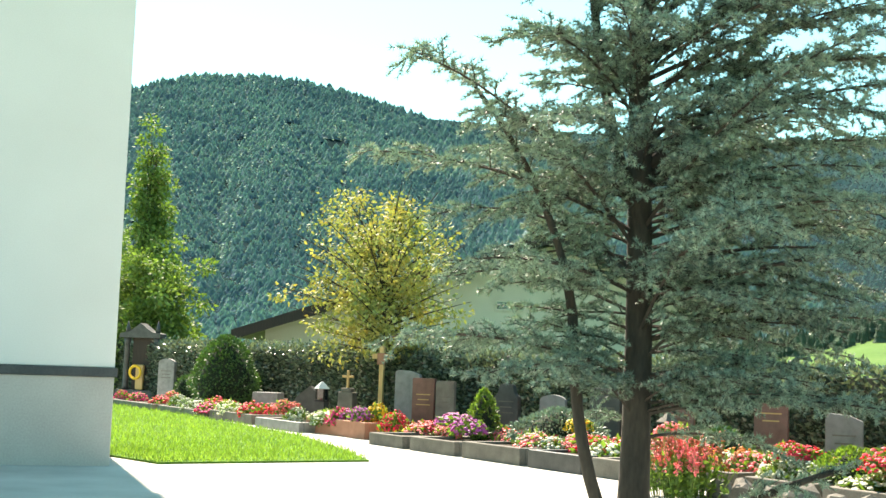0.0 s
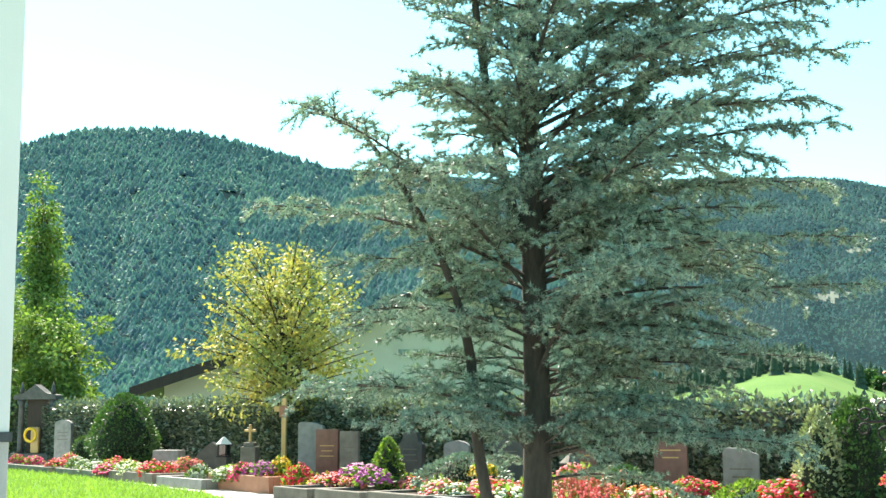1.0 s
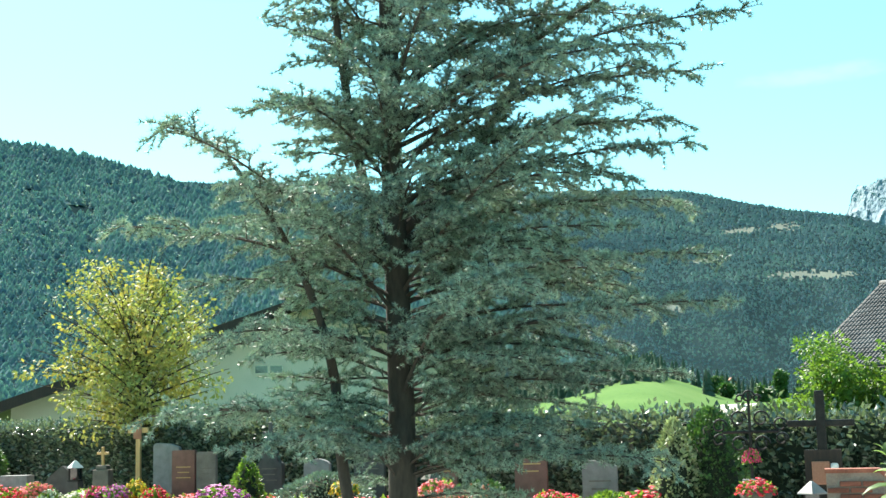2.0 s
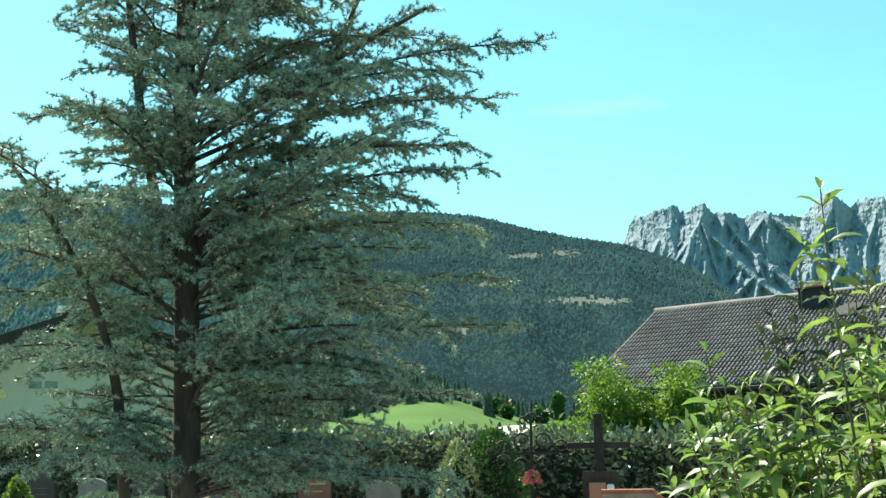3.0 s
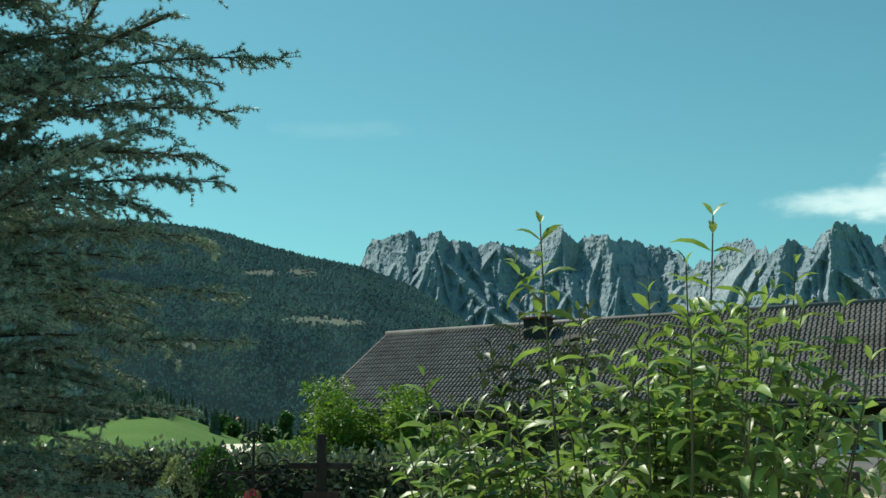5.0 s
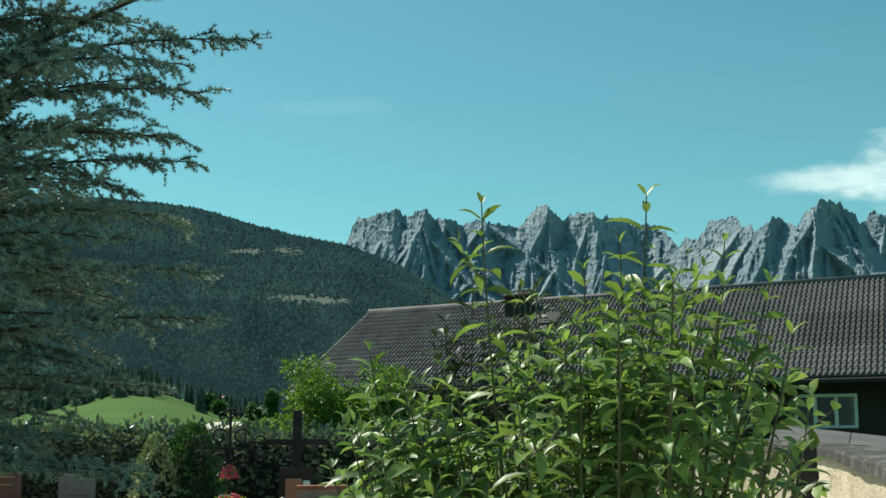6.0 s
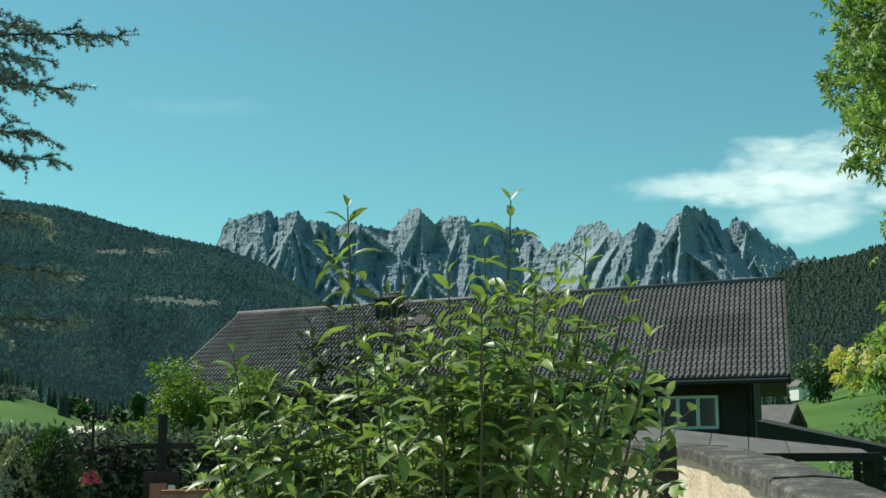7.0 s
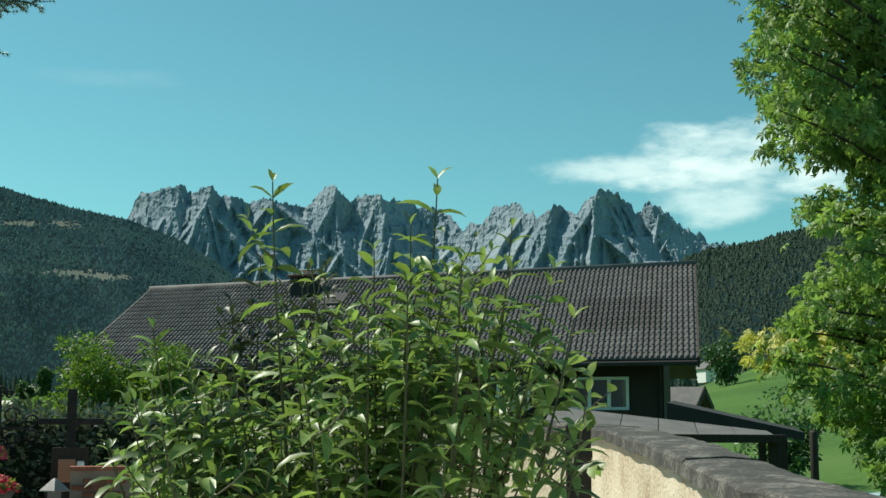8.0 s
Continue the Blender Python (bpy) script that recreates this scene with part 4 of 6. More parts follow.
def near_shrub():
    r = np.random.RandomState(33)
    rim = [(27.83, -0.76), (29.23, 3.12), (31.16, 2.78), (33.35, 3.3), (35.8, 4.46), (37.81, 4.13), (40.31, 7.11), (42.84, 7.73), (45.38, 7.02), (47.38, 4.26), (49.35, 1.27)]
    tips = [(az, el, 4.1 + 0.25 * r.randn() * (k > 3), 0.62) for k, (az, el) in enumerate([(34.55, 10.49), (42.01, 10.73), (45.39, 8.59), (47.28, 6.72), (39.15, 7.51), (29.49, 3.91), (32.81, 3.12), (36.39, 6.72), (40.8, 8.66), (43.99, 6.53), (38.05, 4.48), (48.14, 4.51), (31.18, 2.41), (40.07, 4.5), (42.97, 5.01)])]
    for k in range(80):
        az = 27.6 + 21.4 * (k + r.rand()) / 80
        low = (5.5 if k % 3 else 1.2) if az < 43.0 else 1.5
        if az < 43.0 or k % 3 == 0:
            tips.append((az, float(lerp(rim, az)) - 0.3 - low * r.rand(), 3.65 + 1.1 * r.rand(), (0.85 if az < 43.0 else 0.6) + 0.4 * r.rand()))
    shrub((2.62, 3.05, 0), "tall_shrub", "tall leafy shrub with pointed glossy green leaves", "shrub_leaf", tips, 34)
    dark = [(32.2 + 5.6 * (k + r.rand()) / 13, 7.0 - 3.0 * r.rand() - (1.3 if k < 3 else 0), 5.2 + 0.4 * r.rand(), 0.55) for k in range(13)]
    shrub((2.95, 4.15, 0), "dark_shrub", "dark-leaved shrub in the shade behind a taller one", "dark_leaf", dark, 35)


near_shrub()

# ---- churchyard: hedge, lawn, grave beds ----
ROW0, ROW_D, ROW_N = np.array([-6.3, 33.0]), np.array([0.53, -0.848]), np.array([0.848, 0.53])


def row_pt(az, off):
    """Where the sight line at that azimuth meets the line parallel to the row of graves."""
    t, p = math.tan(radians(az)), ROW0 + ROW_N * off
    s = (t * p[1] - p[0]) / (ROW_D[0] - t * ROW_D[1])
    return p + s * ROW_D


ROW_TURN = math.degrees(math.atan2(ROW_D[1], ROW_D[0]))   # local x along the row, y to its back


def hedge():
    r = np.random.RandomState(4)
    line = np.array([(-26, 52), (-12.0, 49.0), (-3.0, 35.1), (2.0, 27.3), (5.7, 20.9), (7.0, 17.7), (8.9, 14.6), (10.2, 11.2)])
    seg = np.linalg.norm(np.diff(line, axis=0), axis=1)
    s = np.concatenate([[0], np.cumsum(seg)])
    ob = thing("hedge", Matrix.Identity(4), "clipped dark green laurel hedge with glossy leaves", "hedge")
    u = np.linspace(0, s[-1], 150)
    cx, cy = np.interp(u, s, line[:, 0]), np.interp(u, s, line[:, 1])
    d = np.stack([np.gradient(cx), np.gradient(cy)], 1)
    d /= np.linalg.norm(d, axis=1)[:, None]
    nrm = np.stack([d[:, 1], -d[:, 0]], 1)
    top = np.interp(u, s, [2.0, 2.0, 1.9, 1.80, 1.70, 1.63, 1.58, 1.55])
    V, F = [], []
    prof = [(-0.36, -0.1), (-0.40, 0.9), (-0.34, -1), (0.34, -1), (0.40, 0.9), (0.36, -0.1)]
    for i in range(len(u)):
        for w, z in prof:
            wob = 0.05 * noise.noise(Vector((u[i] * 1.3, w * 3, z)))
            V.append((cx[i] + nrm[i, 0] * (w + wob), cy[i] + nrm[i, 1] * (w + wob), (top[i] - 0.05 + wob) if z == -1 else z))
    for i in range(len(u) - 1):
        for j in range(5):
            F.append([i * 6 + j, i * 6 + j + 1, (i + 1) * 6 + j + 1, (i + 1) * 6 + j])
    # added inner solid, its dark colour standing in for shade behind the leaves
    put("core", raw_mesh("core", V, F, M["leaf_shade_core"]), ob)
    n = 46000
    uu = r.rand(n) * s[-1]
    i = np.clip((uu / s[-1] * 149).astype(int), 0, 149)
    x, y, t = np.interp(uu, s, line[:, 0]), np.interp(uu, s, line[:, 1]), np.interp(uu, u, top)
    side = r.rand(n)
    w = np.where(side < 0.68, 0.40 + 0.06 * r.rand(n), (r.rand(n) * 2 - 1) * 0.42)
    z = np.where(side < 0.68, r.rand(n) * t, t + 0.10 * r.randn(n) * (r.rand(n) < 0.6))
    P = np.stack([x + nrm[i, 0] * w, y + nrm[i, 1] * w, z], 1)
    D = np.stack([nrm[i, 0] * np.where(side < 0.68, 1, 0.1), nrm[i, 1] * np.where(side < 0.68, 1, 0.1), np.where(side < 0.68, 0.15, 0.9)], 1) + r.randn(n, 3) * 0.55
    V, F = scatter(BROAD_V, BROAD_F, P, D, r.rand(n) * 6.28, 0.085 + 0.06 * r.rand(n))
    tagged(put("foliage", raw_mesh("foliage", V, F, M["hedge_leaf"]), ob), kind="stuff")


hedge()


def lawn():
    r = np.random.RandomState(14)
    pts = [(-9.5, 19.5), (-5.3, 19.9), (-4.0, 18.5), (-1.1, 20.4), (-1.6, 22.4), (-2.8, 26.4), (-5.6, 32.0), (-9.8, 39.5), (-14.5, 46.0), (-14.5, 24.0)]
    bm = bmesh.new()
    prism(bm, pts, -0.05, 0.05)
    ob = part("lawn", bm, M["lawn"], None)
    tagged(ob, "bright sunlit green lawn beside the church", "lawn", kind="structure")
    n = 80000
    P = np.stack([r.rand(n) * 13.5 - 14.5, 18.4 + 27 * r.rand(n) ** 1.7, np.full(n, 0.05)], 1)
    inside = np.zeros(n, bool)
    for (x1, y1), (x2, y2) in zip(pts, pts[1:] + pts[:1]):
        cross = ((y1 > P[:, 1]) != (y2 > P[:, 1])) & (P[:, 0] < (x2 - x1) * (P[:, 1] - y1) / (y2 - y1 + 1e-9) + x1)
        inside ^= cross
    P = P[inside]
    n = len(P)
    D = np.stack([r.randn(n) * 0.4, r.randn(n) * 0.4, np.ones(n)], 1)
    V, F = scatter([(-0.09, 0, 0), (0.09, 0, 0), (0.05, 0.6, 0.1), (0, 1, 0.3)], [(0, 1, 2), (0, 2, 3)], P, D, r.rand(n) * 6.28, 0.06 + 0.05 * r.rand(n))
    put("grass", raw_mesh("grass", V, F, M["blade"]), label="short bright green grass of the lawn", category="grass", kind="stuff")


lawn()


def grave_bed(az0, az1, front, depth, mat, height, label):
    a, b = row_pt(az0, front), row_pt(az1, front)
    wide = float(np.linalg.norm(b - a)) - 0.10
    if wide < 0.4:
        return
    c = (a + b) / 2
    bed = thing("grave_bed", pose(c[0], c[1], 0, 0, 0, ROW_TURN), label, "grave", group="grave beds along the hedge")
    h = wide / 2
    for x0, x1, y0, y1 in ((-h, h, 0, 0.12), (-h, h, depth - 0.12, depth), (-h, -h + 0.12, 0.123, depth - 0.123), (h - 0.12, h, 0.123, depth - 0.123)):
        bm = bmesh.new(); box(bm, x0, x1, y0, y1, -0.03, height, bevel=0.014)
        part("kerb", bm, mat, bed)
    bm = bmesh.new()
    box(bm, -h + 0.12, h - 0.12, 0.12, depth - 0.12, -0.03, height - 0.05)
    part("soil", bm, M["soil"], bed)


for az0, az1, front, depth, mat, height, label in (
        (-14.6, -12.6, 0.2, 2.2, "kerb", 0.22, "grave bed with grey stone kerbs and flowers"), (-12.4, -10.4, 0.2, 2.2, "kerb", 0.22, "grave bed with grey stone kerbs and flowers"),
        (-10.2, -8.3, 0.3, 2.2, "kerb", 0.26, "grave bed with pale stone kerbs beside the lawn"), (-8.2, -6.2, 0.1, 2.3, "granite", 0.24, "grave bed with grey granite kerbs"),
        (-6.0, -3.3, 0.5, 2.2, "terracotta", 0.36, "raised grave bed with a terracotta coloured kerb"), (-3.2, -1.6, -0.1, 2.3, "kerb", 0.25, "grave bed with grey stone kerbs and flowers"),
        (-1.4, 0.7, -0.1, 2.3, "kerb", 0.27, "grave bed with grey stone kerbs and flowers"), (0.9, 3.6, -0.1, 2.4, "kerb", 0.30, "grave bed with dark weathered kerbs"),
        (3.8, 6.3, -0.1, 2.4, "dark_stone", 0.30, "grave bed with dark polished kerbs"), (6.6, 9.6, -0.1, 2.3, "kerb", 0.30, "grave bed with grey stone kerbs and flowers"),
        (9.9, 12.8, 0.1, 2.2, "kerb", 0.30, "grave bed with rough stone edging"), (13.1, 16.0, 0.1, 2.2, "kerb", 0.28, "grave bed with rough stone edging"), (16.3, 19.4, 0.1, 2.1, "kerb", 0.28, "grave bed with rough stone edging"),
        (19.8, 23.4, 0.1, 2.0, "kerb", 0.28, "grave bed with rough stone edging")):
    grave_bed(az0, az1, front, depth, M[mat], height, label)


def at_row(az, off, z=0.0, turn=0.0):
    p = row_pt(az, off)
    return pose(p[0], p[1], z, 0, 0, ROW_TURN * 0.35 + turn)


def headstone(az, off, wide, high, thick, mat, label, top="arch", text_rows=0, base=True, z0=0.0):
    """A headstone on a base block, with an arched, sloped, flat or shouldered top, and bars for its lettering."""
    st = thing("headstone", at_row(az, off, z0), label, "headstone")
    h = wide / 2
    if top == "arch":
        out = [(-h, 0.12), (h, 0.12)] + [(h * math.cos(a), high - h * 0.5 + h * 0.5 * math.sin(a)) for a in np.linspace(0, math.pi, 12)]
    elif top == "slope":
        out = [(-h, 0.12), (h, 0.12), (h, high - 0.10), (h * 0.2, high - 0.02), (-h * 0.8, high), (-h, high - 0.05)]
    elif top == "shoulder":
        out = [(-h, 0.12), (h, 0.12), (h, high - 0.25), (h * 0.72, high - 0.20), (h * 0.5, high), (-h * 0.5, high), (-h * 0.72, high - 0.20), (-h, high - 0.25)]
    elif top == "gable":
        out = [(-h, 0.12), (h, 0.12), (h, high - h * 0.8), (0, high), (-h, high - h * 0.8)]
    else:
        out = [(-h, 0.12), (h, 0.12), (h, high), (-h, high)]
    bm = bmesh.new()
    f, b = [bm.verts.new((x, 0, z)) for x, z in out], [bm.verts.new((x, thick, z)) for x, z in out]
    bm.faces.new(f); bm.faces.new(b[::-1])
    k = len(out)
    for i in range(k):
        bm.faces.new((f[(i + 1) % k], f[i], b[i], b[(i + 1) % k]))
    bmesh.ops.recalc_face_normals(bm, faces=bm.faces)
    bmesh.ops.bevel(bm, geom=[e for e in bm.edges if e.calc_face_angle(0) > 0.6], offset=0.012, segments=2, affect="EDGES")
    part("slab", bm, M[mat], st)
    bm = bmesh.new(); box(bm, -h - 0.06, h + 0.06, -0.05, thick + 0.05, -0.02, 0.12 if not base else 0.16, bevel=0.012)
    part("base", bm, M[mat], st)
    for q in range(text_rows):
        bm = bmesh.new()
        z = high * 0.72 - q * 0.11
        w = h * (0.62 - 0.13 * (q % 2))
        box(bm, -w, w, -0.005, 0.003, z, z + 0.02)
        part("inscription_bar", bm, M["pine"] if mat == "red_granite" else M["kerb"], st)
    return st


headstone(-12.1, 2.8, 0.62, 1.5, 0.16, "granite", "rounded grey granite headstone before the hedge", "arch", 3)
headstone(-7.8, 2.0, 0.75, 0.71, 0.4, "granite", "low grey granite block on a grave bed", "flat")
headstone(-5.85, 2.4, 0.80, 0.95, 0.2, "dark_stone", "dark triangular headstone among flowers", "gable")
headstone(-1.55, 2.6, 0.60, 1.45, 0.16, "granite", "grey granite headstone with a sloping top", "slope", 0)
headstone(-0.82, 2.35, 0.52, 1.29, 0.14, "red_granite", "polished red granite headstone", "flat", 3)
headstone(0.14, 2.5, 0.42, 1.25, 0.14, "kerb", "tan stone headstone with rows of lettering", "flat", 4)
dk = headstone(2.85, 2.4, 0.50, 1.26, 0.22, "dark_stone", "tall dark headstone topped by a small cross", "shoulder", 3)
bm = bmesh.new(); box(bm, -0.035, 0.035, 0.07, 0.14, 1.26, 1.81, bevel=0.008); box(bm, -0.15, 0.15, 0.08, 0.13, 1.56, 1.63, bevel=0.008); part("cross", bm, M["dark_stone"], dk)
headstone(7.2, 2.4, 0.55, 1.28, 0.18, "dark_stone", "dark headstone behind the cedar", "slope", 2)
headstone(4.9, 2.5, 0.5, 1.1, 0.16, "granite", "grey headstone half hidden by plants", "arch", 2)
headstone(10.4, 2.2, 0.48, 1.25, 0.2, "red_granite", "reddish gabled headstone among flowers", "gable", 2)
headstone(14.3, 2.2, 0.5, 1.42, 0.18, "red_granite", "brown headstone before the hedge", "arch", 2)
headstone(17.3, 2.0, 0.5, 1.1, 0.18, "granite", "rough granite headstone before the hedge", "slope", 2)
headstone(20.2, 1.6, 0.28, 1.0, 0.15, "kerb", "rough brown boulder headstone", "arch", 0)

# old shrine-like monument with columns and an arch
shrine = thing("grave_shrine", at_row(-13.3, 2.9), "dark old grave shrine with an arch and stone columns", "monument")
bm = bmesh.new(); box(bm, -0.85, 0.85, -0.1, 0.5, -0.02, 0.35, bevel=0.02); part("base", bm, M["dark_stone"], shrine)
for x in (-0.62, 0.62):
    V, F = tubes([([(x, 0.2, 0.35), (x, 0.2, 0.5), (x, 0.2, 2.0), (x, 0.2, 2.2)], [0.14, 0.11, 0.10, 0.15])], 12)
    put("column", raw_mesh("column", V, F, M["dark_stone"], True), shrine)
    V, F = tubes([([(x, 0.2, 2.35), (x, 0.2, 2.55), (x, 0.2, 2.8)], [0.10, 0.07, 0.01])], 8)
    put("finial", raw_mesh("finial", V, F, M["dark_stone"], True), shrine)
bm = bmesh.new()
arch = [(-0.85, 2.2), (0.85, 2.2), (0.85, 2.35), (0.45, 2.42), (0, 2.72), (-0.45, 2.42), (-0.85, 2.35)]
f, b = [bm.verts.new((x, 0.02, z)) for x, z in arch], [bm.verts.new((x, 0.4, z)) for x, z in arch]
bm.faces.new(f); bm.faces.new(b[::-1])
for i in range(7):
    bm.faces.new((f[(i + 1) % 7], f[i], b[i], b[(i + 1) % 7]))
bmesh.ops.recalc_face_normals(bm, faces=bm.faces); part("pediment", bm, M["dark_stone"], shrine)
bm = bmesh.new(); box(bm, -0.42, 0.42, 0.25, 0.4, 0.35, 2.2, bevel=0.01); part("back_panel", bm, M["dark_wood"], shrine)
bm = bmesh.new(); box(bm, -0.16, 0.16, 0.08, 0.22, 0.35, 1.25, bevel=0.05); part("board", bm, M["pine"], shrine, "orange wooden board")
wreath = bmesh.new()
for i in range(26):
    a = i * 2 * math.pi / 26
    bmesh.ops.create_icosphere(wreath, subdivisions=1, radius=0.055, matrix=Matrix.Translation((0.22 * math.cos(a), -0.16, 0.98 + 0.22 * math.sin(a))))
part("wreath", wreath, M["sunflower"], shrine, "yellow flower wreath")

# varnished pine cross
pc = thing("pine_cross", at_row(-2.73, 2.5), "varnished pine grave cross with a small roof", "cross")
bm = bmesh.new(); box(bm, -0.055, 0.055, 0, 0.09, -0.02, 1.99, bevel=0.008); part("post", bm, M["pine"], pc)
bm = bmesh.new(); box(bm, -0.24, 0.24, -0.004, 0.086, 1.68, 1.80, bevel=0.008); part("crossbar", bm, M["pine"], pc)
bm = bmesh.new(); box(bm, -0.10, 0.10, -0.03, -0.008, 1.55, 1.82, bevel=0.01); part("plaque", bm, M["terracotta"], pc, "reddish name plaque")

# carved column with a crucifix-like top, and grave lanterns
col = thing("grave_column", at_row(-4.28, 2.6), "weathered carved grave column before the hedge", "monument")
bm = bmesh.new(); box(bm, -0.2, 0.2, 0, 0.3, -0.02, 0.85, bevel=0.02); box(bm, -0.14, 0.14, 0.04, 0.26, 0.85, 0.95, bevel=0.02); part("pedestal", bm, M["kerb"], col)
bm = bmesh.new(); box(bm, -0.03, 0.03, 0.12, 0.18, 0.95, 1.38, bevel=0.006); box(bm, -0.15, 0.15, 0.125, 0.175, 1.2, 1.26, bevel=0.006); part("cross", bm, M["pine"], col)


def lantern(at, size, roof, label):
    ob = thing("grave_lantern", at, label, "lantern", group="grave lanterns")
    s = size
    bm = bmesh.new(); box(bm, -s * 0.42, s * 0.42, -s * 0.42, s * 0.42, 0, s * 0.12, bevel=s * 0.03); part("base", bm, M["iron"], ob)
    for x in (-1, 1):
        for y in (-1, 1):
            bm = bmesh.new(); box(bm, x * s * 0.32 - s * 0.04, x * s * 0.32 + s * 0.04, y * s * 0.32 - s * 0.04, y * s * 0.32 + s * 0.04, s * 0.12, s * 0.95)
            part("post", bm, M["iron"], ob)
    bm = bmesh.new(); box(bm, -s * 0.29, s * 0.29, -s * 0.29, s * 0.29, s * 0.14, s * 0.93); part("pane", bm, M["glass"], ob)
    V, F = tubes([([(0, 0, s * 0.95), (0, 0, s * 1.0), (0, 0, s * 1.42), (0, 0, s * 1.5)], [s * 0.62, s * 0.62, s * 0.16, s * 0.05])], 4)
    put("roof", raw_mesh("roof", V, F, M[roof]), ob)
    return ob


lantern(at_row(-5.3, 1.8, 0.62), 0.32, "white_paint", "pale roofed grave lantern on a stone")
pl = thing("lantern_stand", at_row(-5.3, 1.8), "small stone stand under a grave lantern", "stand")
bm = bmesh.new(); box(bm, -0.13, 0.13, -0.13, 0.13, -0.02, 0.62, bevel=0.01); part("stand_body", bm, M["dark_stone"], pl)
lantern(at_row(9.95, 1.9, 0.5), 0.3, "kerb", "small grave lantern with a pale roof")
sp = thing("lantern_stand", at_row(9.95, 1.9), "small stone stand under a grave lantern", "stand")
bm = bmesh.new(); box(bm, -0.13, 0.13, -0.13, 0.13, -0.02, 0.5, bevel=0.01); part("stand_body", bm, M["dark_stone"], sp)


# clipped yews and grave shrubs
def bush(name, at, rx, ry, h, mat, count, leaf, label, seed, taper=0.5):
    r = np.random.RandomState(seed)
    ob = thing(name, Matrix.Translation(at), label, "bush")
    q = r.randn(count, 3); q /= np.linalg.norm(q, axis=1)[:, None]
    zz = (q[:, 2] * 0.5 + 0.5)
    lump = np.array([1 + 0.22 * noise.noise(Vector((float(a) * 1.7 + seed, float(b) * 1.7, float(c) * 1.7))) for a, b, c in q])
    rad = lump * (1 - taper * zz ** 1.5) * (0.82 + 0.2 * r.rand(count))
    P = np.stack([q[:, 0] * rx * rad * 1.15, q[:, 1] * ry * rad * 1.15, zz * h], 1)
    V, F = scatter(BROAD_V, BROAD_F, P, q + r.randn(count, 3) * 0.5 + np.array([0, 0, 0.2]), r.rand(count) * 6.28, leaf * (0.6 + 0.8 * r.rand(count)))
    tagged(put("foliage", raw_mesh("foliage", V, F, mat), ob), kind="stuff")
    # added dark solid in place of the shade inside the bush
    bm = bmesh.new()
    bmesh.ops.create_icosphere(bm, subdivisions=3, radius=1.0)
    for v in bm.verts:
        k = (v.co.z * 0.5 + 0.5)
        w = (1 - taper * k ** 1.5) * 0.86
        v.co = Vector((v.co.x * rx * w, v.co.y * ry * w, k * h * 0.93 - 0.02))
    part("core", bm, M["leaf_shade_core"], ob)
    return ob


p = row_pt(-9.55, 2.2); bush("clipped_yew", (p[0], p[1], 0), 1.0, 1.0, 2.2, M["yew"], 5200, 0.085, "rounded clipped green yew beside the graves", 41, 0.45)
p = row_pt(-11.3, 2.7); bush("clipped_box", (p[0], p[1], 0), 0.35, 0.35, 0.95, M["yew"], 900, 0.07, "small round evergreen bush", 42)
bush("columnar_yew", (6.25, 15.35, 0), 0.42, 0.42, 1.75, M["yew"], 4200, 0.06, "upright columnar yew beside the graves", 43, 0.35)
bush("pale_bush", (5.75, 15.3, 0), 0.34, 0.34, 1.62, M["pale_leaf"], 2600, 0.06, "pale variegated bush beside a yew", 44, 0.5)
p = row_pt(1.9, 1.2); bush("yellow_shrub", (p[0], p[1], 0.2), 0.30, 0.30, 0.95, M["green_leaf"], 900, 0.08, "yellow-green shrub on a grave bed", 45, 0.7)
p = row_pt(5.2, 1.4); bush("juniper", (p[0], p[1], 0.2), 0.9, 0.6, 0.7, M["cedar"], 2600, 0.06, "spreading blue juniper on a grave", 46, 0.6)
p = row_pt(12.2, 1.4); bush("grave_shrub", (p[0], p[1], 0.2), 0.6, 0.5, 0.6, M["yew"], 1500, 0.06, "low green shrub on a grave bed", 47, 0.6)
p = row_pt(17.6, 0.9); bush("grave_shrub", (p[0], p[1], 0.2), 0.55, 0.5, 0.5, M["green_leaf"], 1500, 0.06, "low green shrub on a grave bed", 48, 0.6)


# ---- flowers ----
def flower_meshes(colour, seed):
    r = np.random.RandomState(seed)
    n = 150
    q = r.randn(n, 3); q /= np.linalg.norm(q, axis=1)[:, None]; q[:, 2] = np.abs(q[:, 2])
    V, F = scatter(BROAD_V, BROAD_F, q * np.array([0.95, 0.95, 0.8]) * (0.4 + 0.6 * r.rand(n))[:, None], q + 0.5 * r.randn(n, 3), r.rand(n) * 6.28, 0.26 + 0.14 * r.rand(n))
    leaves = raw_mesh("flower_leaves", V, F, M["green_leaf"])
    n = 190
    q = r.randn(n, 3); q /= np.linalg.norm(q, axis=1)[:, None]; q[:, 2] = np.abs(q[:, 2]) * 1.0
    V, F = scatter(BLOOM_V, BLOOM_F, q * np.array([1, 1, 0.9]) * (0.82 + 0.25 * r.rand(n))[:, None], q + 0.4 * r.randn(n, 3) + np.array([0, 0, 0.3]), r.rand(n) * 6.28, 0.13 + 0.10 * r.rand(n))
    return leaves, raw_mesh("flower_blossoms", V, F, M["petal_" + colour])


FLOWERS = {c: [flower_meshes(c, 50 + 7 * i + j) for j in range(2)] for i, c in enumerate(PETALS)}
WORD = {"salmon": "salmon-pink begonia", "pink": "deep pink begonia", "magenta": "purple aster", "silver": "silvery white cushion", "rust": "rust-red salvia"}


